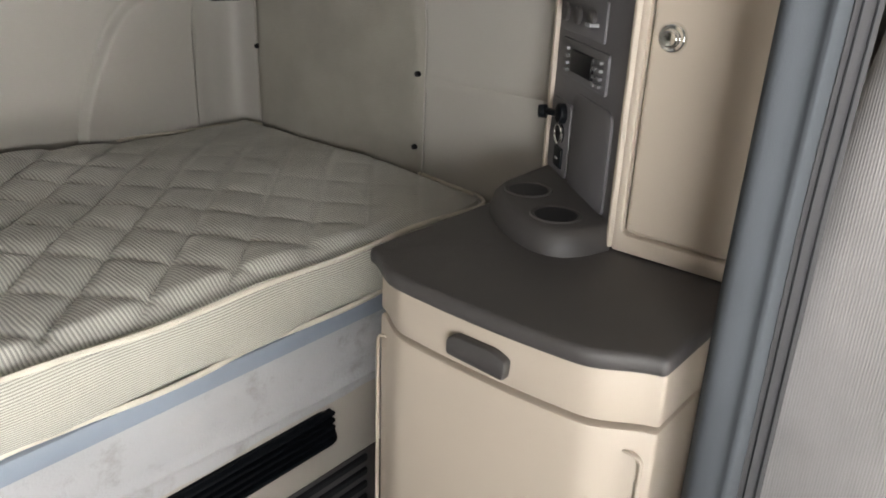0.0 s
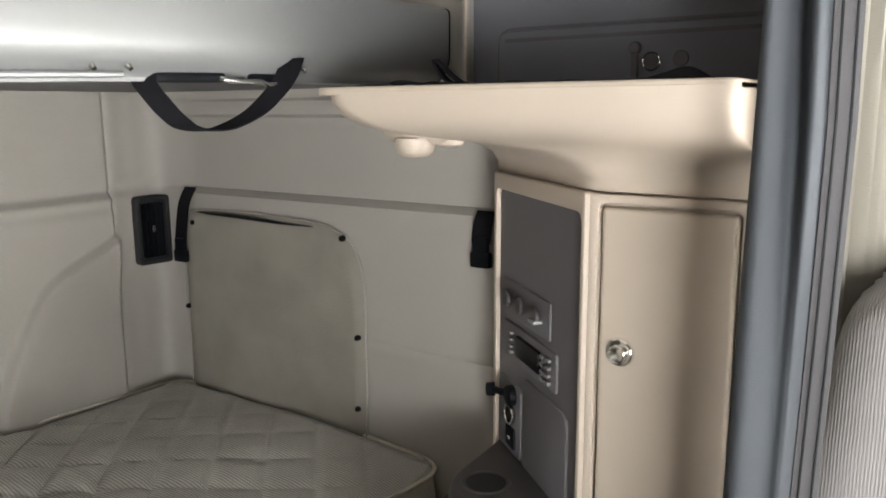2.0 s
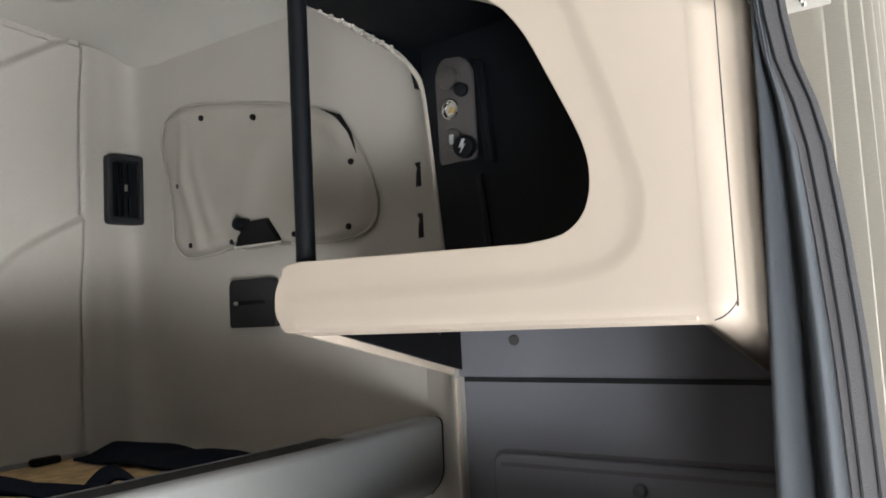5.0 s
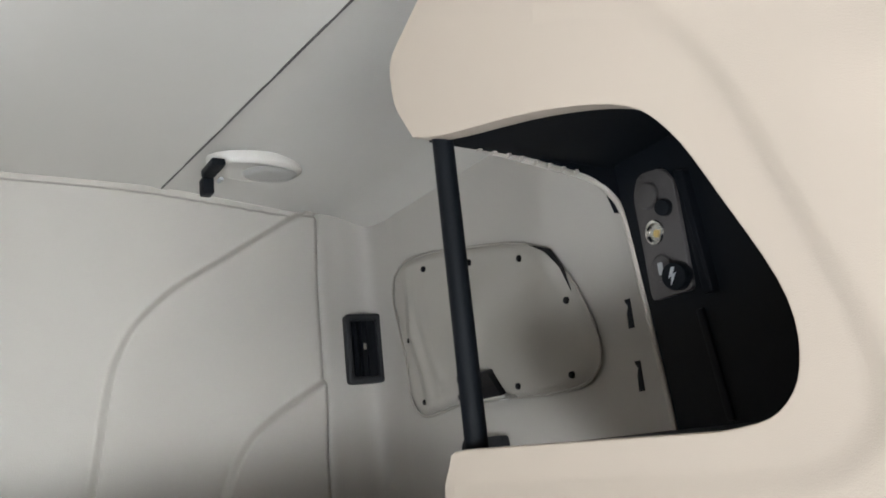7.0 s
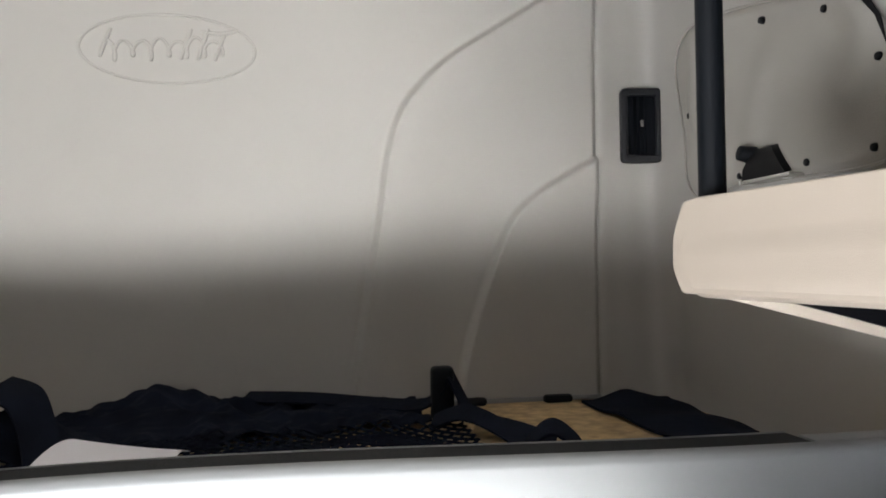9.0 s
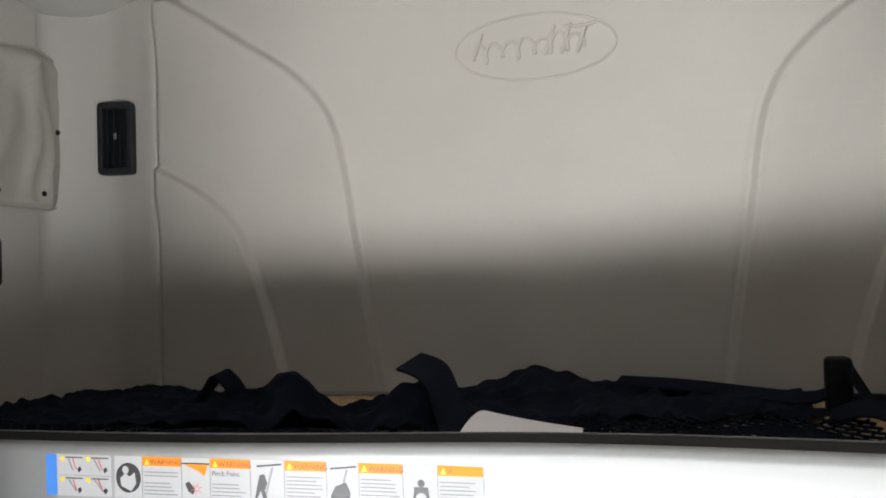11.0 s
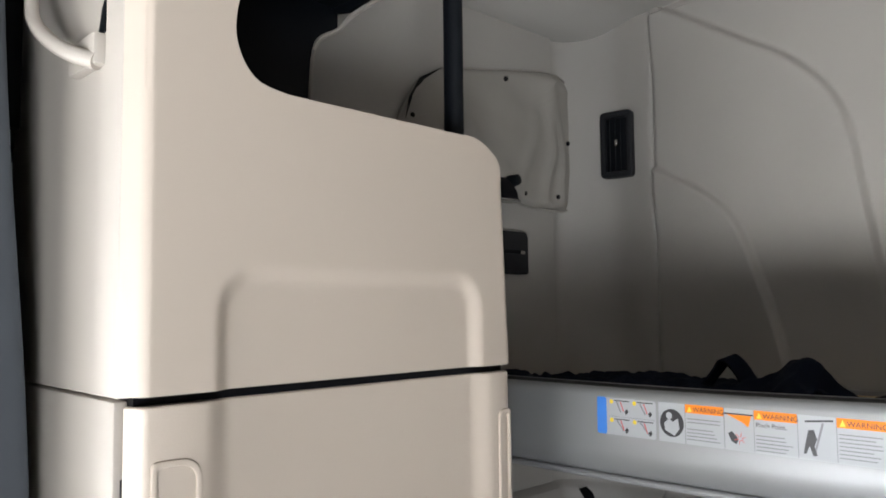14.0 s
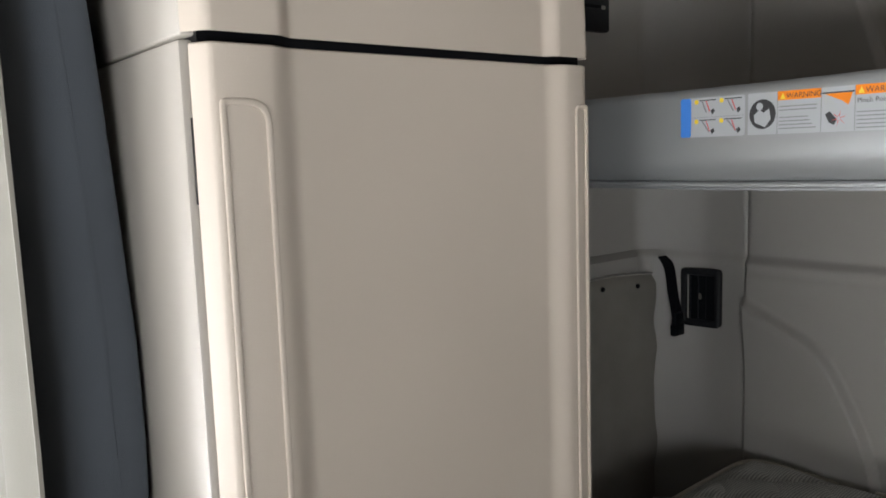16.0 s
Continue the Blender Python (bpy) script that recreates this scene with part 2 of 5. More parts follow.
def frame_at(origin, u, v):
    """The pose whose first two axes are u and v."""
    u, v = Vector(u).normalized(), Vector(v).normalized()
    w = u.cross(v)
    return Matrix(((u.x, v.x, w.x, origin[0]), (u.y, v.y, w.y, origin[1]), (u.z, v.z, w.z, origin[2]), (0, 0, 0, 1)))


def sheet(nu, nv, f, thick=0.0):
    """A grid surface of f(s, t) for s and t from 0 to 1."""
    bm = bmesh.new()
    g = [[bm.verts.new(f(i / nu, j / nv)) for j in range(nv + 1)] for i in range(nu + 1)]
    for i in range(nu):
        for j in range(nv):
            bm.faces.new((g[i][j], g[i + 1][j], g[i + 1][j + 1], g[i][j + 1]))
    if thick:
        bm.normal_update()
        bmesh.ops.solidify(bm, geom=bm.faces[:], thickness=thick)
    return bm


def loft(sections, closed=True, caps=True):
    bm = bmesh.new()
    rows = [[bm.verts.new(p) for p in s] for s in sections]
    n = len(rows[0])
    for a, b in zip(rows, rows[1:]):
        for i in range(n if closed else n - 1):
            bm.faces.new((a[i], a[(i + 1) % n], b[(i + 1) % n], b[i]))
    if caps and closed:
        bm.faces.new(rows[0][::-1])
        bm.faces.new(rows[-1])
    return bm


def smooth_line(pts, n):
    """A curve through the points, in n steps."""
    pts = [Vector(p) for p in pts]
    out = []
    m = len(pts) - 1
    for k in range(n + 1):
        s = min(k / n * m, m - 1e-6)
        i = int(s)
        t = s - i
        p0, p1, p2, p3 = pts[max(i - 1, 0)], pts[i], pts[i + 1], pts[min(i + 2, m)]
        out.append(0.5 * ((2 * p1) + (p2 - p0) * t + (2 * p0 - 5 * p1 + 4 * p2 - p3) * t * t + (3 * p1 - p0 - 3 * p2 + p3) * t ** 3))
    return out


def tube(pts, r, seg=8, closed=False):
    pts = [Vector(p) for p in pts]
    secs = []
    n = len(pts)
    for i, p in enumerate(pts):
        a, b = (pts[i - 1], pts[(i + 1) % n]) if closed else (pts[max(i - 1, 0)], pts[min(i + 1, n - 1)])
        d = (b - a).normalized()
        side = d.cross(Vector((0.13, 0.21, 0.97))).normalized()
        up = side.cross(d)
        rr = r[i] if hasattr(r, "__len__") else r
        secs.append([p + side * rr * math.cos(k * math.tau / seg) + up * rr * math.sin(k * math.tau / seg) for k in range(seg)])
    if closed:
        secs.append(secs[0])
        bm = loft(secs, caps=False)
        bmesh.ops.remove_doubles(bm, verts=bm.verts[:], dist=1e-6)
        return bm
    return loft(secs)


def ribbon(pts, width_dir, width, thick):
    """A strap along points, its width along width_dir."""
    pts = [Vector(p) for p in pts]
    w = Vector(width_dir).normalized() * width / 2
    secs = []
    for i, p in enumerate(pts):
        d = (pts[min(i + 1, len(pts) - 1)] - pts[max(i - 1, 0)]).normalized()
        nrm = d.cross(w).normalized() * thick / 2
        secs.append([p - w - nrm, p + w - nrm, p + w + nrm, p - w + nrm])
    return loft(secs)


def step(a, b, x):
    t = min(1.0, max(0.0, (x - a) / (b - a)))
    return t * t * (3 - 2 * t)

# ---------------------------------------------------------------- shell of the sleeper and the cab
XR, XL, YR, CX = 1.05, -1.05, 2.20, 0.04
SEAM_R, SEAM_L = 0.91, -0.83


def structure(name, bm, mat, label, smooth=True):
    return alone(name, bm, mat, label, "structure", kind="structure", smooth=smooth)


structure("floor", box((-1.2, -2.0, -0.04), (1.2, 2.35, 0.0)), FLOOR, "black ribbed rubber floor of the truck cabin", smooth=False)

BIG = [(0.87, 2.385), (0.70, 2.275), (0.561, 2.179), (0.475, 2.059), (0.436, 1.837), (0.394, 1.566), (0.37, 1.42)]
SMALL = [(0.95, 2.02), (0.88, 1.985), (0.771, 1.92), (0.707, 1.85), (0.655, 1.715), (0.617, 1.585), (0.585, 1.42)]
LOW = [(0.96, 1.16), (0.891, 1.12), (0.74, 1.047), (0.664, 0.939), (0.612, 0.804), (0.59, 0.6)]
BIG_L, SMALL_L, LOW_L = ([tuple(p) for p in smooth_line([(x, z, 0) for x, z in c], 60)] for c in (BIG, SMALL, LOW))


def beyond(curve, x, z):
    """How far (x, z) lies outside the curve, on the corner's side."""
    best, sign = 9.0, 1.0
    for (ax, az, _), (bx, bz, _) in zip(curve, curve[1:]):
        dx, dz = bx - ax, bz - az
        t = max(0, min(1, ((x - ax) * dx + (z - az) * dz) / (dx * dx + dz * dz)))
        px, pz = x - ax - t * dx, z - az - t * dz
        d = math.hypot(px, pz)
        if d < best:
            best, sign = d, (1 if px * -dz + pz * dx > 0 else -1)
    return best * sign


def rear_relief(x, z, upper):
    ax = abs(x - CX) + CX
    d = 0.0
    if upper:
        for c in (BIG_L, SMALL_L):
            e = beyond(c, ax, z)
            d += 0.002 * math.exp(-((e - 0.004) / 0.012) ** 2) + 0.015 * step(-0.007, 0.007, e) * (1 - step(0.02, 0.16, e)) - 0.0018 * math.exp(-((e + 0.009) / 0.006) ** 2)
        d -= 0.009 * (1 - step(0.0, 0.007, 2.413 - 0.032 * step(0.4, 0.9, abs(x - CX)) - z))
    else:
        e = beyond(LOW_L, ax, z)
        d += 0.004 * math.exp(-((e - 0.004) / 0.014) ** 2) + 0.016 * step(-0.008, 0.007, e) * (1 - step(0.02, 0.16, e)) - 0.003 * math.exp(-((e + 0.010) / 0.006) ** 2)
        d -= 0.016 * (1 - step(0.0, 0.022, 1.236 - z)) + 0.004 * math.exp(-((z - 1.200) / 0.012) ** 2)
    edge = min(x - SEAM_L, SEAM_R - x)
    d -= 0.008 * (1 - step(0.0, 0.010, edge))
    return d


structure("wall_rear", sheet(480, 300, lambda s, t: (SEAM_L + s * (SEAM_R - SEAM_L), YR - rear_relief(SEAM_L + s * (SEAM_R - SEAM_L), 1.24 + t * 1.19, True), 1.24 + t * 1.19)), VINYL, "padded grey-beige vinyl rear wall with raised curves")
structure("wall_rear_lower", sheet(380, 200, lambda s, t: (SEAM_L + s * (SEAM_R - SEAM_L), YR - 0.012 - rear_relief(SEAM_L + s * (SEAM_R - SEAM_L), 0.3 + t * 0.94, False), 0.3 + t * 0.94)), VINYL, "padded grey-beige vinyl panel behind the lower bunk")
structure("wall_rear_backing", box((-1.2, 2.3, 0), (1.2, 2.36, 2.6)), CABTRIM, "plain outer rear wall of the sleeper", smooth=False)


def side_relief(y, z):
    """How far a side wall is pushed outwards."""
    d = 0.0
    d += 0.020 * step(1.226, 1.240, z)
    d += -0.020 * step(1.40, 1.60, z)
    d += 0.004 * math.exp(-((z - 0.945) / 0.006) ** 2) * (1 - step(1.58, 1.60, y))
    d -= 0.008 * step(1.408, 1.418, z) * (1 - step(1.434, 1.444, z)) + 0.005 * math.exp(-((z - 1.400) / 0.005) ** 2)
    return d


def corner(name, sign):
    """The narrow upholstered panel in a rear corner."""
    xs = SEAM_R if sign > 0 else SEAM_L
    xw = XR if sign > 0 else XL
    pts = smooth_line([(xs, YR + 0.012, 0), (xs + sign * 0.012, YR + 0.006, 0), (xs + sign * 0.06, YR + 0.008, 0), (xs + sign * 0.125, YR - 0.002, 0), (xw + sign * 0.002, YR - 0.07, 0), (xw, YR - 0.125, 0)], 28)

    def f(s, t):
        p = pts[round(s * 28)]
        z = 0.3 + t * 2.10
        w = step(0.55, 0.95, s)
        return (p.x + sign * side_relief(2.09, z) * w, p.y + 0.006 * math.exp(-((z - 1.235) / 0.012) ** 2), z)
    structure(name, sheet(28, 300, f), VINYL, "narrow grey-beige vinyl corner panel")


structure("wall_seam", tube([(1.0505, 1.866, 1.198), (1.0525, 1.866, 1.215), (1.060, 1.866, 1.238)], 0.0016, 6), COVER, "short vertical seam in the side wall")
corner("wall_corner_right", 1)
corner("wall_corner_left", -1)


for sign, xw, nm in ((1, XR, "wall_right"), (-1, XL, "wall_left")):
    structure(nm, sheet(24, 340, lambda s, t: (xw + sign * side_relief(0.6 + s * 1.49, 0.0 + t * 2.38), 0.6 + s * 1.49, t * 2.38)), VINYL, "grey-beige vinyl side wall of the sleeper")
    structure(nm + "_backing", box((min(sign * 1.12, sign * 1.2), -2.0, 0), (max(sign * 1.12, sign * 1.2), 2.36, 0.50)), CABTRIM, "plain outer side wall of the cab", smooth=False)
    structure(nm + "_upper_backing", box((min(sign * 1.12, sign * 1.2), -2.0, 1.26), (max(sign * 1.12, sign * 1.2), 2.36, 2.6)), CABTRIM, "plain outer side wall of the cab", smooth=False)
    structure(nm + "_rear_backing", box((min(sign * 1.12, sign * 1.2), -0.05, 0.50), (max(sign * 1.12, sign * 1.2), 2.36, 1.26)), CABTRIM, "plain outer side wall of the cab", smooth=False)
    structure(nm + "_front_backing", box((min(sign * 1.12, sign * 1.2), -2.0, 0.50), (max(sign * 1.12, sign * 1.2), -0.90, 1.26)), CABTRIM, "plain outer side wall of the cab", smooth=False)


def ceiling_z(x, y):
    ax = abs(x - CX)
    z = 2.426 - 0.034 * step(0.45, 0.90, ax) - 0.040 * step(0.90, 1.06, ax)
    return z - 0.006 * math.exp(-((ax - 0.525 - 0.07 * (2.2 - y)) / 0.012) ** 2)


structure("ceiling", sheet(150, 60, lambda s, t: (-1.1 + 2.2 * s, -0.2 + 2.44 * t, ceiling_z(-1.1 + 2.2 * s, -0.2 + 2.44 * t))), CEILING, "pale grey-beige headliner")
for sgn in (1, -1):
    line = [(CX + sgn * (0.525 + 0.07 * (2.2 - y)), y, ceiling_z(CX + sgn * (0.525 + 0.07 * (2.2 - y)), y) + 0.001) for y in [0.7 + 0.05 * i for i in range(31)]]
    structure("ceiling_seam", tube(line, 0.0022, 6), DARK, "dark seam in the headliner")
structure("ceiling_backing", box((-1.2, -2.0, 2.46), (1.2, 2.36, 2.52)), CABTRIM, "plain outer roof", smooth=False)
structure("ceiling_front", sheet(4, 12, lambda s, t: (-1.15 + 2.3 * s, -0.2 - 1.75 * t, 2.41 - 0.85 * t ** 1.6)), CEILING, "pale headliner over the cab seats")
# Unseen wall ahead; the height of its opening is set to shape incoming light.
structure("wall_front_lower", join(box((-1.2, -2.0, 0), (1.2, -1.9, 0.22)), box((-1.19, -1.9, 0), (1.19, -1.75, 0.05))), CABTRIM, "unseen front wall added to cut light below the opening", smooth=False)
for xa, xb, nm in ((-1.2, -0.88, "left"), (0.88, 1.2, "right")):
    structure("wall_front_" + nm, box((xa, -2.0, 0.22), (xb, -1.9, 0.88)), CABTRIM, "plain front wall of the cab", smooth=False)
structure("wall_front_upper", box((-1.2, -2.0, 0.88), (1.2, -1.9, 2.6)), CABTRIM, "unseen front wall added to cut light above the opening", smooth=False)

# ---------------------------------------------------------------- lower bunk
base = thing("bunk_base", (0, 1.8, 0), "scuffed white bunk base with a black grille under the mattress", "bed base")
part("frame_box", box((-1.04, 1.42, 0.0), (1.04, 2.18, 0.60), 0.01), WHITE, base)
def board(s, t):
    x = -1.04 + 2.08 * s
    w = 0.007 * noise.noise((x * 7, t * 3, 2.0)) + 0.003 * noise.noise((x * 21, t * 6, 4.0))
    crease = 0.008 * math.exp(-((t - 0.20 - 0.06 * math.sin(5 * x + 1)) / 0.045) ** 2)
    return (x, 1.385 + (w - crease) * (1 - t ** 3) + 0.012 * (1 - t), 0.45 + 0.155 * t + 0.004 * noise.noise((x * 9, 1.0, t)) * t)


part("front_board", sheet(180, 26, board, 0.02), WHITE, base, "scuffed white padded front board")
part("trim_strip", box((-1.04, 1.378, 0.600), (1.04, 1.43, 0.632), 0.004), BLUEGREY, base, "blue-grey strip under the mattress")
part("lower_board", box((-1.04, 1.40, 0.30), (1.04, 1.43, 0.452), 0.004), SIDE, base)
part("grille", join(*[box((-0.35, 1.384, 0.372 + 0.0145 * k), (0.61, 1.402, 0.380 + 0.0145 * k), 0.002, 1) for k in range(5)]), BLACK, base, "black ribbed grille")
part("grille_back", prism(rounded([(-0.36, 0.362), (0.625, 0.362), (0.60, 0.442), (-0.35, 0.442)], 0.02), frame_at((0, 1.399, 0), (1, 0, 0), (0, 0, 1)), 0.006), BLACK, base)
part("plinth", box((-1.04, 1.40, 0.0), (1.04, 1.46, 0.30)), DARK, base)
for k in range(9):
    part("plinth_rib", box((-1.03, 1.393, 0.020 + 0.032 * k), (0.70, 1.402, 0.036 + 0.032 * k), 0.003, 1), CHAR, base)

mattress = thing("mattress", (0, 1.8, 0.63), "grey quilted mattress with a striped side and cream piping", "mattress")


def quilt(x, y):
    """The height of the quilted top."""
    a, b = (0.74 * y - 0.67 * x - 0.949) / 0.0955, (0.74 * x + 0.67 * y - 1.407) / 0.1065
    w = 0.03 * math.sin(7 * x + 3 * y)
    fa, fb = abs((a + w) % 1 - 0.5) * 2, abs((b - w) % 1 - 0.5) * 2
    puff = (1 - fa ** 4) * (1 - 0.75 * fb ** 4)
    fade = 1 - 0.6 * step(0.35, 0.9, x)
    return 0.014 * puff ** 0.7 * fade + 0.005 * math.sin(9 * x + 1) * math.sin(11 * y)


def mat_z(y, x=0.0):
    return 0.738 + 0.022 * step(1.40, 1.75, y) + 0.013 * step(1.6, 2.15, y) * step(0.9, 0.3, x)


MX0, MX1, MY0, MY1 = -0.80, 1.046, 1.385, 2.185


def mattress_top(s, t):
    x, y = MX0 + s * (MX1 - MX0), MY0 + t * (MY1 - MY0)
    e = min(x - MX0, MX1 - x, y - MY0, MY1 - y)
    r = 0.07
    cx, cy = max(MX0 + r, min(MX1 - r, x)), max(MY0 + r, min(MY1 - r, y))
    d = math.hypot(x - cx, y - cy)
    if d > r:
        k = max(abs(x - cx), abs(y - cy)) / d
        x, y = cx + (x - cx) * k, cy + (y - cy) * k
    wob = 0.006 * math.sin(17 * x) * (1 - step(0.0, 0.06, e))
    return (x, y + wob, mat_z(y, x) - 0.012 * (1 - step(0, 0.05, e)) + quilt(x, y) * step(0.0, 0.05, e))


part("quilted_top", sheet(360, 150, mattress_top), QUILT, mattress)


def rim(n=220):
    out = rounded([(MX0, MY0), (MX1, MY0), (MX1, MY1), (MX0, MY1)], 0.075, 12)
    dense = []
    m = len(out)
    for i in range(m):
        a, b = Vector(out[i]), Vector(out[(i + 1) % m])
        k = max(1, int((b - a).length / 0.02))
        dense += [a.lerp(b, j / k) for j in range(k)]
    return dense


RIM = rim()
secs = []
for z, o in ((0.633, 0.0), (0.646, 0.006), (0.68, 0.012), (0.708, 0.010), (0.735, -0.001)):
    secs.append([(p.x, p.y - o * (1 if p.y < 1.5 else 0) + 0.004 * math.sin(23 * p.x + 30 * z) * (1 if p.y < 1.5 else 0), z + (mat_z(p.y, p.x) - 0.738 if z > 0.7 else 0)) for p in RIM])
part("side_band", loft(secs, caps=False), BAND, mattress, "cream band with fine grey stripes")
for z in (0.732, 0.636):
    part("piping", tube([(p.x, p.y - 0.004 + 0.006 * math.sin(17 * p.x) * (1 if p.y < 1.5 else 0), z + 0.003 * math.sin(11 * p.x) + (mat_z(p.y, p.x) - 0.738 if z > 0.7 else 0)) for p in RIM], 0.0045, 6, closed=True), PIPING, mattress, "cream piping")
part("underside", box((MX0 + 0.02, MY0 + 0.02, 0.634), (MX1 - 0.02, MY1 - 0.02, 0.70)), BAND, mattress)

# ---------------------------------------------------------------- bedside cabinet by the right wall
cab = thing("bedside_cabinet", (0.78, 0.98, 0), "beige bedside cabinet with a dark grey moulded top", "cabinet")


def front_x(y):
    """The bowed front of the cabinet."""
    k = (y - 0.993) / 0.216
    x = 0.478 + 0.016 * k * k
    return x + 0.030 * step(0.62, 1.0, abs(k))


def bow(z0, z1, off, y0=0.780, y1=1.205, back=0.66, rx=0.0):
    ys = [y0 + (y1 - y0) * i / 36 for i in range(37)]
    ring = [(front_x(y) + off, y) for y in ys] + [(back, y1), (back, y0)]
    return loft([[(x, y, z) for x, y in ring] for z in (z0, z1)])


def soft(bm, w=0.004, seg=2, ang=0.6):
    bm.normal_update()
    es = [e for e in bm.edges if len(e.link_faces) == 2 and e.calc_face_angle(0) > ang]
    bmesh.ops.bevel(bm, geom=es, offset=w, segments=seg, profile=0.5, affect="EDGES", clamp_overlap=True)
    return bm


part("body", box((0.552, 0.786, 0.0), (1.035, 1.198, 0.804), 0.004), PLASTIC, cab)
part("countertop", soft(bow(0.806, 0.830, -0.006, 0.774, 1.212, 1.035), 0.008, 3), DARK, cab, "dark grey moulded countertop")
drawer = part("drawer", soft(bow(0.732, 0.803, 0.014), 0.005), PLASTIC, cab)
part("door", soft(bow(0.06, 0.726, 0.012), 0.006), PLASTIC, cab)
for ya, yb in ((0.826, 0.786), (1.203, 1.171)):
    gy = (ya + yb) / 2
    part("door_grip", prism(rounded([(0, 0), (ya - yb, 0), (ya - yb, 0.40), (0, 0.40)], 0.016), frame_at((front_x(gy) + 0.013, ya, 0.30), (0, -1, 0), (0, 0, 1)), 0.005, 0.002, hole=rounded([(0.004, 0.004), (ya - yb - 0.004, 0.004), (ya - yb - 0.004, 0.396), (0.004, 0.396)], 0.013)), PLASTIC, cab)
hx = front_x(0.99) + 0.014
hm = frame_at((hx + 0.003, 1.040, 0.745), (0, -1, 0), (0, 0, 1))
part("handle", soft(prism(rounded([(0, 0.004), (0.088, 0.0), (0.09, 0.026), (0.07, 0.034), (0.012, 0.034), (0, 0.026)], 0.006, 3), hm, 0.017), 0.005), DARK, drawer, "dark grey pull handle")
part("plinth", box((0.53, 0.80, 0.0), (1.03, 1.18, 0.06)), DARK, cab)

# ---------------------------------------------------------------- tower above it
tower = thing("control_tower", (0.88, 1.02, 0.83), "beige tower cabinet with a dark control panel and a door", "cabinet")
DX = 0.745
PA, PB = Vector((0.752, 0.966)), Vector((0.985, 1.236))
pdir = (PB - PA).normalized()
plen = (PB - PA).length
pm = frame_at((PB.x, PB.y, 0.835), (-pdir.x, -pdir.y, 0), (0, 0, 1))
part("body", loft([[(DX + 0.012, 0.77, z), (DX + 0.012, 0.968, z), (PB.x - 0.003, PB.y - 0.017, z), (1.04, 1.219, z), (1.04, 0.77, z)] for z in (0.832, 1.318)]), PLASTIC, tower)
part("door_frame", prism(rounded([(0.965, 0.833), (0.772, 0.833), (0.772, 1.316), (0.965, 1.316)], [0.004, 0.004, 0.004, 0.004], 3), frame_at((DX + 0.012, 0, 0), (0, -1, 0), (0, 0, 1)) @ Matrix.Diagonal((-1, 1, 1, 1)), 0.014, 0.003, hole=rounded([(0.953, 0.858), (0.785, 0.858), (0.785, 1.305), (0.953, 1.305)], 0.012, 4)), PLASTIC, tower)
tdoor = part("door", soft(box((DX - 0.001, 0.789, 0.863), (DX + 0.016, 0.949, 1.300)), 0.006, 3), PLASTIC, tower)
knob = part("latch", join(cyl((DX + 0.002, 0.920, 1.122), (DX - 0.006, 0.920, 1.122), 0.0195, 32, 0.017, 0.002), cyl((DX - 0.006, 0.920, 1.122), (DX - 0.013, 0.920, 1.122), 0.012, 28, 0.0105, 0.002)), CHROME, tdoor, "round chrome push latch")
panel_frame = rounded([(0.030, 0.0), (plen + 0.006, 0.0), (plen + 0.006, 0.482), (0.030, 0.482)], 0.005, 3)
panel_hole = rounded([(0.042, 0.002), (plen - 0.004, 0.002), (plen - 0.004, 0.456), (0.042, 0.456)], [0.0, 0.0, 0.016, 0.012], 4)
part("panel_frame", prism(panel_frame, pm @ Matrix.Translation((0, 0, -0.002)), 0.014, 0.003, hole=panel_hole), PLASTIC, tower)
pan = part("control_panel", prism(panel_hole, pm @ Matrix.Translation((0, 0, -0.002)), 0.006), PANEL, tower, "dark grey control panel")


def on_panel(u, v, d=0.0):
    return pm @ Vector((u, v, d + 0.004))


def pplate(u0, v0, u1, v1, d, r=0.006, bev=0.002):
    return prism(rounded([(u0, v0), (u1, v0), (u1, v1), (u0, v1)], r, 3), pm @ Matrix.Translation((0, 0, 0.003)), d, bev)


part("storage_pocket", pplate(0.155, 0.02, 0.315, 0.175, 0.005, 0.02), PANEL, pan)
part("socket_column", pplate(0.052, 0.03, 0.150, 0.150, 0.006, 0.01), PANEL, pan)
hc = part("heater_control", pplate(0.062, 0.258, 0.252, 0.315, 0.004), PANEL, pan)
for u in (0.095, 0.150, 0.212):
    part("dial", cyl(on_panel(u, 0.287, 0.006), on_panel(u, 0.287, 0.013), 0.014, 20, 0.0125, 0.002), DARK, hc)
part("pointer", pplate(0.204, 0.278, 0.226, 0.283, 0.0175, 0.001, 0), LABEL, hc)
rc = part("radio_remote", pplate(0.072, 0.190, 0.278, 0.248, 0.005), PANEL, pan)
part("display", pplate(0.135, 0.203, 0.226, 0.236, 0.010, 0.003, 0.001), GLOSS, rc)
for k in range(4):
    for u in (0.112, 0.240, 0.258):
        part("button", pplate(u - 0.005, 0.199 + 0.011 * k, u + 0.005, 0.204 + 0.011 * k, 0.011, 0.001, 0), GREYINK, rc)
part("key_switch", join(cyl(on_panel(0.118, 0.132), on_panel(0.118, 0.132, 0.016), 0.017, 20, 0.016, 0.002), cyl(on_panel(0.105, 0.130, 0.008), on_panel(0.062, 0.124, 0.022), 0.006, 12, 0.006, 0.002), cyl(on_panel(0.064, 0.124, 0.016), on_panel(0.058, 0.123, 0.030), 0.012, 16, 0.011, 0.002)), BLACK, pan, "black socket cap hanging open")
part("key_mark", pplate(0.110, 0.126, 0.126, 0.137, 0.0165, 0.001, 0), GREYINK, pan)
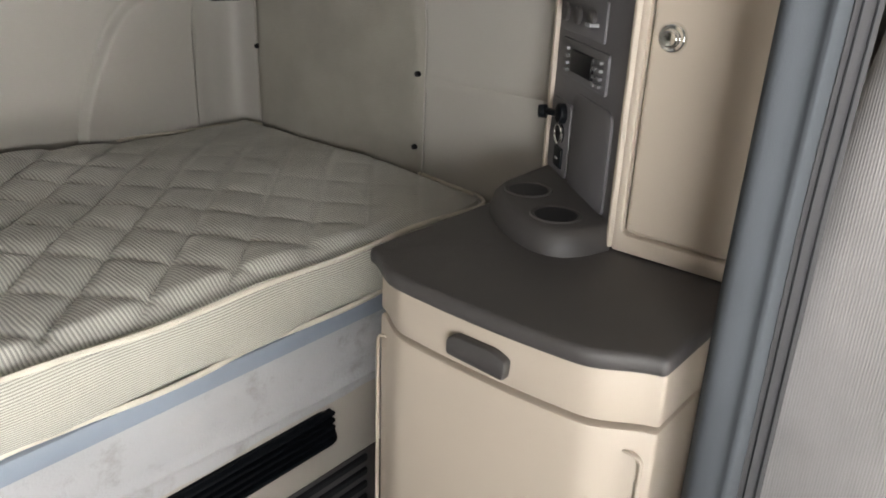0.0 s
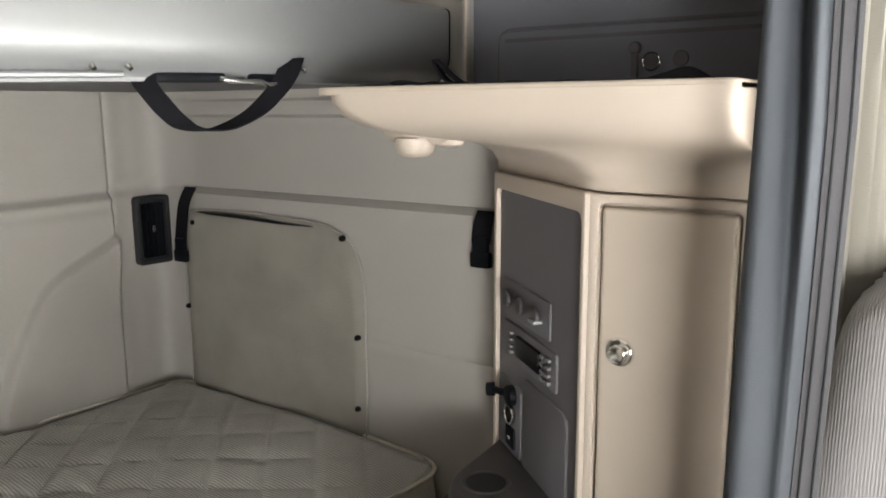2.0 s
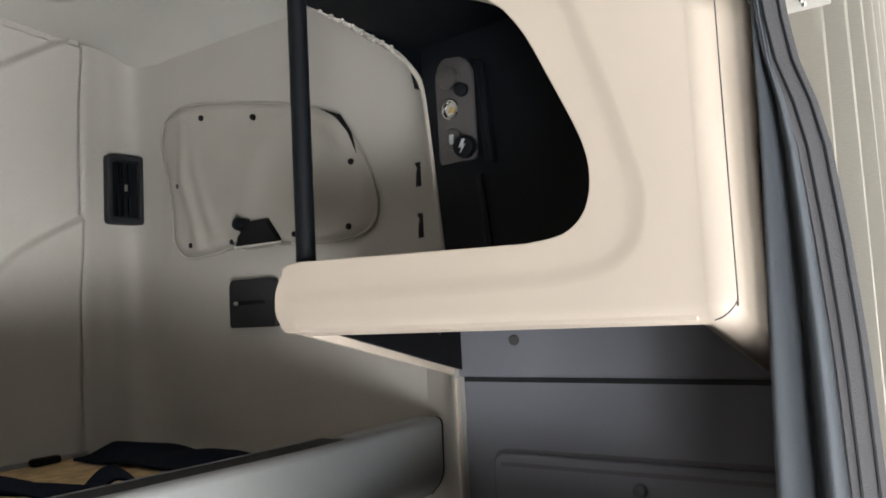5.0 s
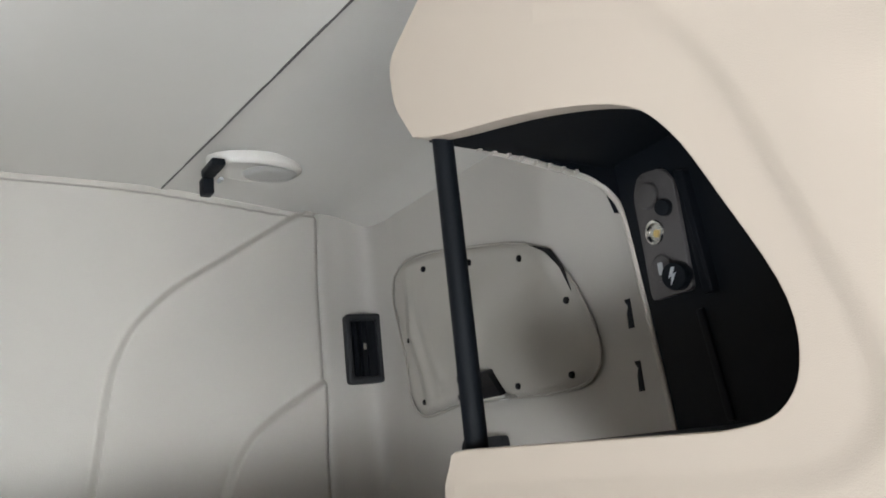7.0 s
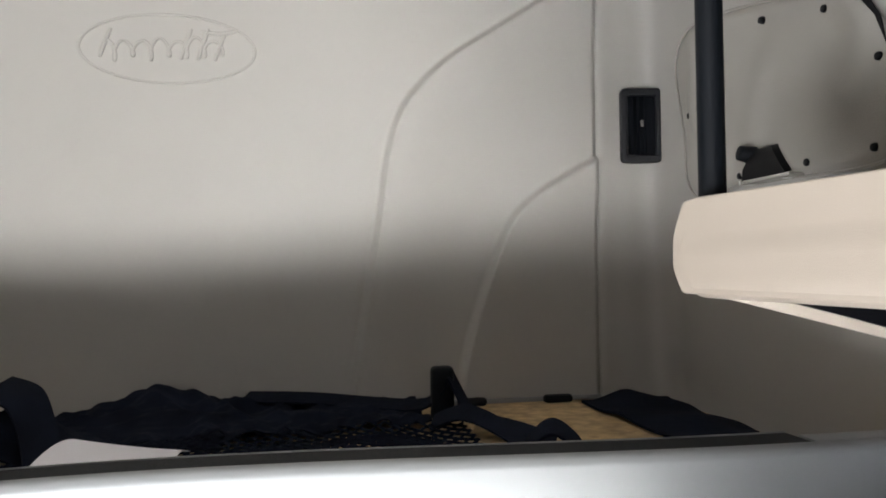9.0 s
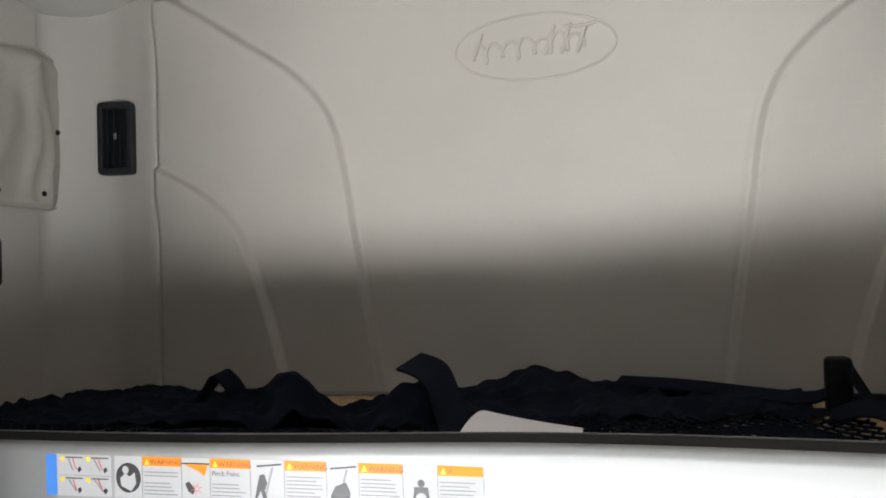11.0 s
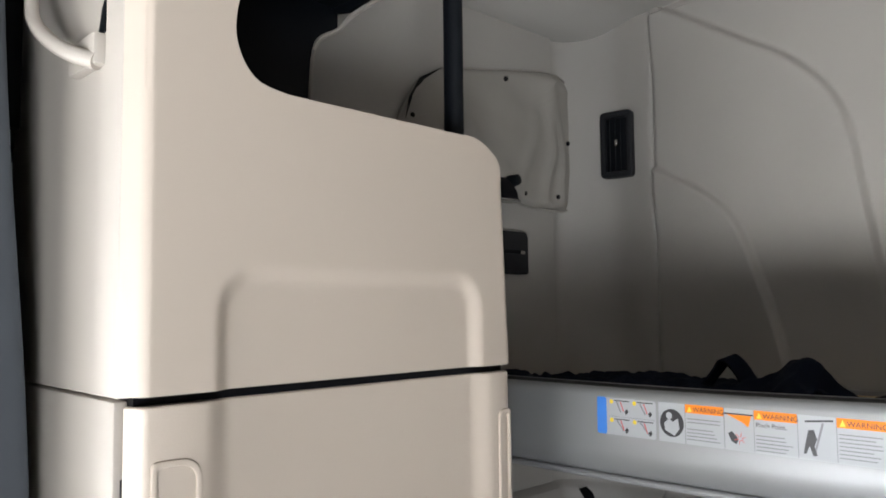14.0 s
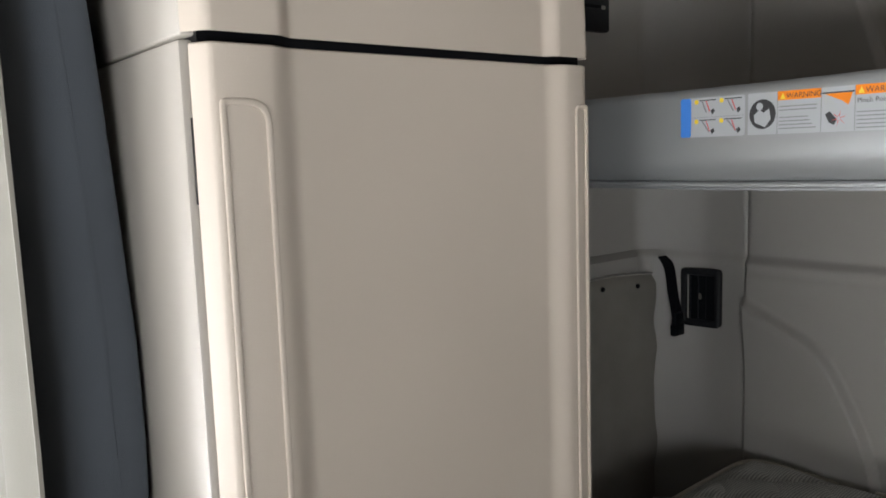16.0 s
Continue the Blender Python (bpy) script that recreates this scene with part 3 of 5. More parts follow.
part("socket_ring", tube([on_panel(0.112 + 0.017 * math.cos(a * math.tau / 32), 0.098 + 0.015 * math.sin(a * math.tau / 32), 0.010) for a in range(32)], 0.0022, 8, closed=True), CHROME, pan, "chrome ring of a socket")
part("socket_hole", cyl(on_panel(0.112, 0.098), on_panel(0.112, 0.098, 0.009), 0.016, 24), GLOSS, pan)
part("rocker_switch", pplate(0.094, 0.042, 0.130, 0.076, 0.010, 0.003), BLACK, pan)
part("switch_mark", pplate(0.106, 0.056, 0.116, 0.0595, 0.0115, 0.001, 0), LABEL, pan)

# moulded tray with two cup hollows at the foot of the panel
tray = thing("cup_holder_tray", (0.80, 1.12, 0.83), "dark grey moulded tray with two cup hollows on the countertop", "cup holder")


def tray_block():
    ring = [(0.745, 0.968), (0.70, 0.982), (0.672, 1.005), (0.664, 1.040), (0.684, 1.095), (0.712, 1.138), (0.756, 1.184), (0.80, 1.205), (0.86, 1.210), (0.955, 1.2105)]
    front = [tuple(p)[:2] for p in smooth_line([(x, y, 0) for x, y in ring], 40)]
    rows = []
    for z, o in ((0.8295, 0.0), (0.842, 0.002), (0.856, 0.006), (0.863, 0.013), (0.865, 0.022)):
        r = []
        for x, y in front:
            c = Vector((0.85, 1.08))
            d = (Vector((x, y)) - c)
            q = c + d * (1 - o / d.length)
            r.append((q.x, q.y, z))
        rows.append(r)
    return loft(rows, caps=True)


part("tray_body", tray_block(), DARK, tray)
for x, y in ((0.728, 1.048), (0.795, 1.140)):
    part("cup_hollow", loft([[(x + r * math.cos(a * math.tau / 36), y + r * math.sin(a * math.tau / 36), z) for a in range(36)] for r, z in ((0.038, 0.8655), (0.036, 0.8675), (0.033, 0.8665), (0.030, 0.8658))]), DARK, tray)
    # darker disc on the flat top paints the shade inside the hollow
    part("hollow_shade_disc", cyl((x, y, 0.8652), (x, y, 0.8662), 0.0305, 32), CHAR, tray, "dark disc standing for the shade inside a cup hollow")

# ---------------------------------------------------------------- tray shelf above the tower
shelf = thing("tray_shelf", (0.82, 1.03, 1.38), "beige tray shelf with a dark liner and a raised rim", "shelf")


def shelf_shell():
    """The underside sweeps in from the rim to the tower's angled front."""
    top = [(0.622, 0.772), (1.045, 0.772), (1.045, 1.300), (0.665, 1.300), (0.622, 1.262)]
    foot = [(0.748, 0.772), (1.045, 0.772), (1.045, 1.238), (0.985, 1.234), (0.749, 0.966)]
    rows = []
    for z, k in ((1.442, 0.0), (1.440, -0.02), (1.426, -0.015), (1.411, 0.03), (1.398, 0.11), (1.388, 0.24), (1.381, 0.42), (1.375, 0.62), (1.366, 0.82), (1.350, 0.95), (1.334, 0.995), (1.319, 1.0)):
        ring = [(a[0] + (b[0] - a[0]) * k, a[1] + (b[1] - a[1]) * k) for a, b in zip(top, foot)]
        rows.append([(x, y, z) for x, y in rounded(ring, [0.02 * (1 - 0.8 * max(0, k)), 0.0, 0.0, 0.025, 0.03], 6)])
    return loft(rows[::-1], caps=True)


part("shell", shelf_shell(), PLASTIC, shelf)
part("rim", soft(prism(rounded([(0.620, 0.772), (1.045, 0.772), (1.045, 1.302), (0.620, 1.302)], [0.020, 0, 0, 0.03], 6), frame_at((0, 0, 1.436), (1, 0, 0), (0, 1, 0)), 0.010, 0.003, hole=rounded([(0.634, 0.784), (1.033, 0.784), (1.033, 1.290), (0.634, 1.290)], [0.02, 0, 0, 0.03], 6)), 0.001), PLASTIC, shelf)
part("liner", prism(rounded([(0.632, 0.782), (1.035, 0.782), (1.035, 1.292), (0.632, 1.292)], [0.02, 0, 0, 0.03], 6), frame_at((0, 0, 1.438), (1, 0, 0), (0, 1, 0)), 0.005), LINER, shelf, "dark grey shelf liner")
lamp = part("reading_lamp", join(loft([[(0.735 + a * math.cos(k * math.tau / 28), 1.205 + b * math.sin(k * math.tau / 28), z) for k in range(28)] for a, b, z in ((0.046, 0.062, 1.396), (0.042, 0.058, 1.382), (0.034, 0.050, 1.375), (0.022, 0.034, 1.371))]), loft([[(0.712 + r * math.cos(k * math.tau / 24), 1.203 + r * math.sin(k * math.tau / 24), z) for k in range(24)] for r, z in ((0.027, 1.380), (0.027, 1.369), (0.024, 1.361), (0.017, 1.3555), (0.008, 1.3545))]), loft([[(0.735 + 0.016 * r * math.cos(k * math.tau / 20), 1.162 + 0.022 * r * math.sin(k * math.tau / 20), z) for k in range(20)] for r, z in ((1.0, 1.380), (0.9, 1.371), (0.5, 1.367))])), PLASTIC, shelf, "small beige swivelling reading lamp")

# open niche between shelf and overhead cabinet
niche = thing("niche_panel", (1.04, 1.03, 1.44), "slate grey plastic back panel of an open niche", "panel")
NX = 1.003
part("back", box((NX, 0.775, 1.440), (1.046, 1.296, 1.735), 0.002), SLATE, niche)
part("upper_lip", soft(box((NX - 0.014, 0.775, 1.654), (NX + 0.004, 1.296, 1.735)), 0.006, 3), SLATE, niche)

# shade of the groove below the lip, painted as a slightly proud dark strip
part("lip_shade_strip", box((NX - 0.0012, 0.777, 1.6455), (NX + 0.002, 1.287, 1.6535)), CHAR, niche, "dark strip standing for the shaded groove under the lip")


def niche_plate(outline, radii, depth, out):
    m = frame_at((NX - out, 0, 0), (0, 1, 0), (0, 0, 1)) @ Matrix.Diagonal((1, 1, -1, 1))
    return prism(rounded(outline, radii, 5), m, depth)


part("flap_gap", niche_plate([(0.79, 1.443), (1.240, 1.443), (1.240, 1.545), (0.79, 1.545)], [0, 0, 0.026, 0.0], 0.0015, 0.0), PANEL, niche, "dark gap round the flap")
flap = part("flap", soft(niche_plate([(0.79, 1.443), (1.235, 1.443), (1.235, 1.540), (0.79, 1.540)], [0, 0, 0.022, 0.0], 0.010, 0.001), 0.006, 3), SLATE, niche, "slate grey drop-down flap")
# thin dark plate paints the shaded concave band along the flap's top
part("flap_shade_band", niche_plate([(0.80, 1.521), (1.222, 1.521), (1.222, 1.527), (0.80, 1.527)], 0.002, 0.0006, 0.0112), PANEL, flap)
fx = NX - 0.011
part("latch_knob", join(cyl((fx, 1.004, 1.503), (fx - 0.010, 1.004, 1.503), 0.0105, 18, 0.0085, 0.002), soft(box((fx - 0.006, 0.999, 1.452), (fx, 1.009, 1.500)), 0.002)), PANEL, flap, "dark turning latch")
part("flap_latch", tube([(fx - 0.006, 0.978 + 0.0125 * math.cos(a * math.tau / 28), 1.483 + 0.0125 * math.sin(a * math.tau / 28)) for a in range(28)], 0.0017, 6, closed=True), CHROME, flap, "chrome ring latch")
part("latch_plate", cyl((fx, 0.978, 1.483), (fx - 0.005, 0.978, 1.483), 0.0105, 24), PANEL, flap)
part("blind_cap", cyl((fx, 0.937, 1.486), (fx - 0.002, 0.937, 1.486), 0.0115, 22, 0.0105), PANEL, flap)
for y in (1.186, 0.866):
    part("screw_cap", cyl((NX - 0.013, y, 1.710), (NX - 0.018, y, 1.710), 0.009, 18, 0.007, 0.001), DARK, niche)


def corner_post():
    """The beige post that sweeps from the side wall to the niche's edge."""
    plan = [tuple(p)[:2] for p in smooth_line([(1.0685, 1.50, 0), (1.063, 1.445, 0), (1.050, 1.395, 0), (1.029, 1.350, 0), (1.006, 1.320, 0), (0.992, 1.306, 0), (0.986, 1.298, 0), (0.985, 1.288, 0)], 26)]
    ring = plan + [(1.068, 1.288)]
    rows = []
    for k in range(9):
        t = k / 8
        rows.append([(x, y, 1.440 + t * 0.350) for x, y in ring])
    return loft(rows)


part("corner_post", corner_post(), VINYL, niche, "beige corner post")
part("post_lip", box((0.977, 1.286, 1.440), (0.987, 1.291, 1.652), 0.002), PLASTIC, niche)

# ---------------------------------------------------------------- overhead cabinets


def overhead(name, label, right, y0, sill, lift, bottom):
    """A cabinet under the roof: an open front with a rounded cut-out, a pole at its rear corner and a black lining."""
    def X(x):
        return x if right else -0.5256 - (x - 0.62) * (0.52 / 0.43)

    def flip(bm):
        for v in bm.verts:
            v.co.x = X(v.co.x)
        return bm

    top = thing(name, (X(0.83), 1.03, bottom), label, "cabinet", "overhead cabinets")
    ym = frame_at((0.62, 0, 0), (0, 1, 0), (0, 0, 1))
    arch = [(1.262, sill), (0.960, sill - 0.005), (0.918, sill + 0.002), (0.895, sill + 0.028), (0.894, sill + 0.075), (0.925, 1.974 + lift), (0.958, 2.038 + lift * 0.7), (1.0, 2.076 + lift * 0.5), (1.098, 2.113 + lift * 0.4), (1.245, 2.151 + lift * 0.3), (1.300, 2.172 + lift * 0.3)]
    if not right:
        arch = [(1.262, sill), (0.965, sill - 0.004), (0.930, sill + 0.004), (0.910, sill + 0.030), (0.907, sill + 0.066), (0.924, 2.020), (0.955, 2.072), (1.0, 2.102), (1.098, 2.128), (1.245, 2.160), (1.300, 2.179)]
    inner = [arch[0]] + [tuple(p)[:2] for p in smooth_line([(a, b, 0) for a, b in arch[1:]], 40)]
    yf = y0 + 0.030 if right else y0 + 0.038
    low = bottom if right else 1.835
    out = rounded([(yf, low), (1.2885, low), (1.2865, sill - 0.032), (1.244, sill - 0.004)], [0.0, 0.002, 0.018, 0.030], 5) + inner[1:] if not right else rounded([(yf, low), (1.290, low), (1.306, low + 0.022), (1.306, sill - 0.034), (1.284, sill)], [0.0, 0.006, 0.008, 0.010, 0.008], 3) + inner
    out += rounded([(1.300, 2.172 + lift * 0.3), (1.334, 2.225), (1.337, 2.285), (1.24, 2.335), (1.10, 2.40), (yf, 2.40)], [0.0, 0.02, 0.02, 0.05, 0.06, 0.0], 4)
    body = prism(out, ym, 0.024)
    bm = flip(soft(body, 0.011 if right else 0.012, 3, 0.9))
    flat = part("front", bm, PLASTIC, top).modifiers.new("flat_faces", "WEIGHTED_NORMAL")
    flat.keep_sharp, flat.weight = True, 100
    if right:
        bend = [tuple(p)[:2] for p in smooth_line([(1.285, 1.795, 0), (1.10, 1.794, 0), (0.981, 1.795, 0), (0.915, 1.797, 0), (0.873, 1.809, 0), (0.857, 1.840, 0), (0.862, 1.879, 0), (0.886, 1.962, 0), (0.915, 2.05, 0), (0.950, 2.112, 0), (1.01, 2.158, 0), (1.08, 2.19, 0)], 44)]
        def parallel(w):
            line = []
            for i, (y, z) in enumerate(bend):
                (ya, za), (yb, zb) = bend[max(i - 1, 0)], bend[min(i + 1, len(bend) - 1)]
                n = Vector((-(zb - za), yb - ya)).normalized() * w
                line.append((y + n.x, z + n.y))
            return line

        slab = [(y0 + 0.0215, bottom + 0.020), (1.272, bottom + 0.020)] + parallel(0.020) + [(1.06, 2.388), (y0 + 0.0215, 2.388)]
        fb = bmesh.new()
        raised = [fb.verts.new((0.6166, y, z)) for y, z in slab]
        fb.faces.new(raised[::-1])
        outer = raised[2:2 + len(bend)]
        for w in (0.0185, 0.0155, 0.0125, 0.0095, 0.0065, 0.0035, 0.0010, 0.0):
            row = [fb.verts.new((0.6166 + 0.0030 * (1 - step(0.0005, 0.0195, w)), y, z)) for y, z in parallel(w)]
            for i in range(len(bend) - 1):
                fb.faces.new((outer[i], outer[i + 1], row[i + 1], row[i]))
            outer = row
        upper = raised[:2]
        for a in range(9):
            x, dz = 0.6366 - 0.020 * math.cos(radians(3 + 10.5 * a)), 0.016 - 0.020 * math.sin(radians(3 + 10.5 * a))
            lower = [fb.verts.new((x, y, bottom + dz)) for y, z in slab[:2]]
            fb.faces.new((upper[0], upper[1], lower[1], lower[0]))
            upper = lower
        even = part("raised_face", fb, PLASTIC, top).modifiers.new("flat_faces", "WEIGHTED_NORMAL")
        even.weight = 100
    part("hood", flip(soft(prism([(y0 + 0.004, 2.20), (1.10, 2.20), (1.28, 2.215), (1.325, 2.26), (1.31, 2.295), (1.22, 2.325), (1.09, 2.395), (y0 + 0.004, 2.395)], frame_at((0.634, 0, 0), (0, 1, 0), (0, 0, 1)), 0.42), 0.012, 2)), PLASTIC, top)
    if right:
        # the cap's outline with its inward directions, rounded towards the end in rows
        cx, cz = 0.6390, bottom + 0.018
        line = [(0.6170, 2.40, 1, 0)] + [(cx - 0.022 * math.cos(radians(k * 9.3)), cz - 0.022 * math.sin(radians(k * 9.3)), math.cos(radians(k * 9.3)), math.sin(radians(k * 9.3))) for k in range(9)]
        line += [(0.86, cz - 0.0212 - 0.28 * 0.226, 0.27, 0.963), (0.86, 2.40, 0, 0)]
        rows = [[(x, y0 + 0.030, z) for x, z, u, v in line]]
        for k in range(10):
            o = 0.020 * (1 - math.cos(radians(k * 10)))
            rows.append([(x + u * o, y0 + 0.020 - 0.020 * math.sin(radians(k * 10)), z + v * o) for x, z, u, v in line])
        even = part("end_cap", loft(rows), PLASTIC, top).modifiers.new("flat_faces", "WEIGHTED_NORMAL")
        even.weight = 100
        turn = [(cx - r * u, y0 + 0.020 - dy, cz - r * v) for r, dy, u, v in ((0.0219, 0.002, 0.55, 0.83), (0.0203, 0.0085, 0.62, 0.78), (0.0151, 0.0153, 0.72, 0.69), (0.0076, 0.0193, 0.88, 0.47), (0.0050, 0.0199, 1.0, 0.0))]
        part("end_seam", tube(smooth_line(turn + [(0.6340, y0 + 0.0001, bottom + 0.10), (0.6340, y0 + 0.0001, 2.38)], 40), 0.0008, 6), DARK, top, "fine seam of the end cap")
    else:
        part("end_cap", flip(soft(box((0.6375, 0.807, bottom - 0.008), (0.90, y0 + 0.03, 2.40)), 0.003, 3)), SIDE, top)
    # sloping ends below the floor
    lo = bottom - 0.10 if right else bottom
    ex, ey, ez = (0.628, 1.300, sill - 0.004) if right else (0.640, 1.2895, sill - 0.046)
    part("rear_end", flip(prism([(ex, bottom + 0.004), (1.046, lo), (1.046, ez), (ex, ez)], frame_at((0, ey, 0), (1, 0, 0), (0, 0, 1)), 0.007 if right else 0.012, 0.002)), PLASTIC, top)
    if right:
        part("rear_end_lining", prism([(0.645, bottom + 0.010), (1.026, lo + 0.014), (1.026, sill - 0.01), (0.645, sill - 0.01)], frame_at((0, 1.2875, 0), (1, 0, 0), (0, 0, 1)), 0.006), GLOSS, top, "black lining plate")
        part("underside", box((0.642, y0 + 0.012, bottom - 0.004), (1.028, 1.286, bottom + 0.004), 0.001), LINER, top, "dark grey ribbed underside")
        part("lining_screw", cyl((0.925, 1.281, 1.728), (0.925, 1.277, 1.728), 0.004, 12), STEEL, top)
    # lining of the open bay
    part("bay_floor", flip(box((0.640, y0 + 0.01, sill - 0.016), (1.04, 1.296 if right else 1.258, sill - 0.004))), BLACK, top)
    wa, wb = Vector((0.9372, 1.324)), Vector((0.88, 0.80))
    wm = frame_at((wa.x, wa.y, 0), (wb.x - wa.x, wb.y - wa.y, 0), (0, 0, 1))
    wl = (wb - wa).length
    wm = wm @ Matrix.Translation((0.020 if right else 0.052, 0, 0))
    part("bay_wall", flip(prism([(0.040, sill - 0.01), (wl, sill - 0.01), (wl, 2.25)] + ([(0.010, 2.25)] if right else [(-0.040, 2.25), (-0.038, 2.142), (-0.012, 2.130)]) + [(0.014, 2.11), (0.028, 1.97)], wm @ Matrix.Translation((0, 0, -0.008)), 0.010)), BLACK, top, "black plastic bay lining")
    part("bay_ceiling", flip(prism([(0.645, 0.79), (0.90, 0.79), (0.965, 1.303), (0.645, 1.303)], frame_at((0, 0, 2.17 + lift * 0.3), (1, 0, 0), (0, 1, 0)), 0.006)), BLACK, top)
    part("wall_rib", flip(prism(rounded([(0.126, sill), (0.137, sill), (0.122, 1.955), (0.111, 1.955)], 0.003, 2), wm, 0.006, 0.002)), BLACK, top)
    # edge of the opening towards the bunk
    lead = [wm @ Vector((u, z, 0.002)) for u, z in ((0.041, sill - 0.004), (0.036, sill + 0.06), (0.026, 1.99), (0.014, 2.10))]
    edge = smooth_line(lead + [(0.922, 1.303, 2.138), (0.890, 1.305, 2.154), (0.80, 1.306, 2.166), (0.66, 1.306, 2.180)], 48)
    part("opening_edge", flip(tube(edge, 0.0042, 8)), SIDE, top, "pale edge strip of the bay")
    fill = [(1.046, 2.11), (1.046, 2.27), (0.66, 2.27), (0.66, 2.185), (0.80, 2.171), (0.890, 2.158), (0.922, 2.142), (0.934, 2.110)]
    if not right:
        fill = [(1.046, 2.20), (1.046, 2.27), (0.66, 2.27), (0.66, 2.185), (0.80, 2.171), (0.90, 2.160)]
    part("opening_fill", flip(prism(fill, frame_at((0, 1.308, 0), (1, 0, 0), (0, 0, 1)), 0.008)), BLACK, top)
    for k in range(9 if right else 0):
        x = 0.69 + 0.022 * k
        part("clip_tooth", flip(box((x, 1.298, 2.173 - 0.09 * (x - 0.66)), (x + 0.006, 1.306, 2.180 - 0.09 * (x - 0.66)), 0.001, 1)), SIDE, top)
    for z in (1.975, 1.895):
        part("edge_clip", flip(loft([[(0.926, 1.298, z + a), (0.926 + b, 1.305, z + a), (0.926 + b, 1.309, z + a), (0.926, 1.302, z + a)] for a, b in ((-0.022, 0.0005), (-0.002, 0.002), (0.008, 0.0055), (0.012, 0.0015), (0.016, 0.0005))])), BLACK, top)
    part("pole", flip(cyl((0.642 if right else 0.676, 1.272, sill - 0.006 if right else sill - 0.05), (0.642 if right else 0.676, 1.272, 2.205), 0.012, 28)), BLACK, top, "black tubular support pole")
    if right:
        plate = part("socket_plate", prism(rounded([(0.046, 1.978), (0.116, 1.978), (0.116, 2.112), (0.102, 2.134), (0.060, 2.140), (0.045, 2.118)], 0.008, 3), wm @ Matrix.Translation((0, 0, 0.0025)), 0.006, 0.002), DARK, top, "dark grey socket plate")

        def at(u, z, d):
            return wm @ Vector((u, z, d + 0.002))
        part("socket_cap", cyl(at(0.073, 2.107, 0.004), at(0.073, 2.107, 0.013), 0.0175, 28, 0.0165, 0.002), DARK, plate)
        part("cap_tab", cyl(at(0.097, 2.084, 0.004), at(0.101, 2.082, 0.018), 0.011, 16, 0.010, 0.002), BLACK, plate)
        part("socket_ring", tube([at(0.074 + 0.0135 * math.cos(a * math.tau / 32), 2.059 + 0.0135 * math.sin(a * math.tau / 32), 0.009) for a in range(32)], 0.0027, 8, closed=True), CHROME, plate, "chrome socket ring")
        part("socket_hole", cyl(at(0.074, 2.059, 0.005), at(0.074, 2.059, 0.0075), 0.0125, 24), STEEL, plate)
        part("socket_contact", cyl(at(0.079, 2.056, 0.007), at(0.079, 2.056, 0.012), 0.005, 14), BRASS, plate)
        part("usb_port", cyl(at(0.075, 2.013, 0.004), at(0.075, 2.013, 0.011), 0.0175, 28, 0.0165, 0.002), DARK, plate)
        part("usb_slot", prism(rounded([(0.072, 2.005), (0.080, 2.005), (0.080, 2.020), (0.072, 2.020)], 0.002, 2), wm @ Matrix.Translation((0, 0, 0.013)), 0.0012), LABEL, plate)
        lid = part("usb_lid", cyl(at(0.100, 1.998, 0.004), at(0.104, 1.996, 0.022), 0.0175, 28, 0.0165, 0.003), BLACK, plate, "black hinged lid with a white bolt mark")
        part("bolt_mark", prism([(0.105, 2.007), (0.098, 1.995), (0.1035, 1.996), (0.100, 1.986), (0.1105, 1.999), (0.105, 1.998), (0.110, 2.006)], wm @ Matrix.Translation((0, 0, 0.0245)), 0.0012), LABEL, lid)
        part("plate_guard", prism(rounded([(0.134, 1.968), (0.150, 1.968), (0.138, 2.118), (0.123, 2.122)], 0.004, 3), wm, 0.014, 0.003), BLACK, top)
    return top


overhead("overhead_cabinet", "beige overhead cabinet with black-lined open bay over a grey niche", True, 0.772, 1.826, 0.0, 1.742)
over_l = overhead("overhead_cabinet", "beige overhead cabinet with black-lined open bay above the tall wardrobe", False, 0.824, 1.893, 0.024, 1.605)
# pressed panel on the front of the left one


def chamfer(y):
    """How far the front falls back towards its chamfered edge."""
    d = 0.8225 - y
    return 1.3 * max(0.0, d) if d > 0.003 else 0.0039 * step(-0.006, 0.003, d) ** 2



def emboss(s, t):
    z = 1.599 + t * 0.270
    end = 1.306 - 0.0115 * max(0.0, min(1.0, (z - 1.61) / 0.24))
    y = 0.807 + min(1.0, s / 0.97) * (end - 0.807)
    u = min(y - 0.888, 1.250 - y, 1.715 - z)
    if y < 0.933 and z > 1.67:
        u = min(u, 0.045 - math.hypot(max(0, 0.933 - y), max(0, z - 1.670)))
    if y > 1.205 and z > 1.67:
        u = min(u, 0.045 - math.hypot(max(0, y - 1.205), max(0, z - 1.670)))
    d = 0.0015 + 0.011 * (1 - step(-0.002, 0.020, u))
    k = min(0.0119, max(0, y - end + 0.012))
    zz = min(z, 1.869 - 0.8 * max(0, y - 1.262))
    back = 0.05 * max(0.0, (s - 0.97) / 0.03)
    return (-0.5378 + d - 1.2 * (0.012 - math.sqrt(0.012 ** 2 - k * k)) - chamfer(y) - back, y, zz)


part("pressed_front", sheet(200, 60, emboss), PLASTIC, over_l)
part("front_edge", sheet(44, 6, lambda s, t: (-0.5253 - chamfer(0.807 + s * 0.060), 0.807 + s * 0.060 , 1.869 + t * 0.53)), PLASTIC, over_l)
hook = smooth_line([(-0.594, 0.802, 1.904), (-0.620, 0.785, 1.915), (-0.650, 0.773, 1.936), (-0.673, 0.769, 1.960), (-0.685, 0.771, 1.988)], 24)
part("end_hook", join(tube(hook, [0.009 - 0.003 * i / 24 for i in range(25)], 10), soft(box((-0.655, 0.796, 1.900), (-0.588, 0.812, 1.931)), 0.004)), SIDE, over_l, "white moulded coat hook")
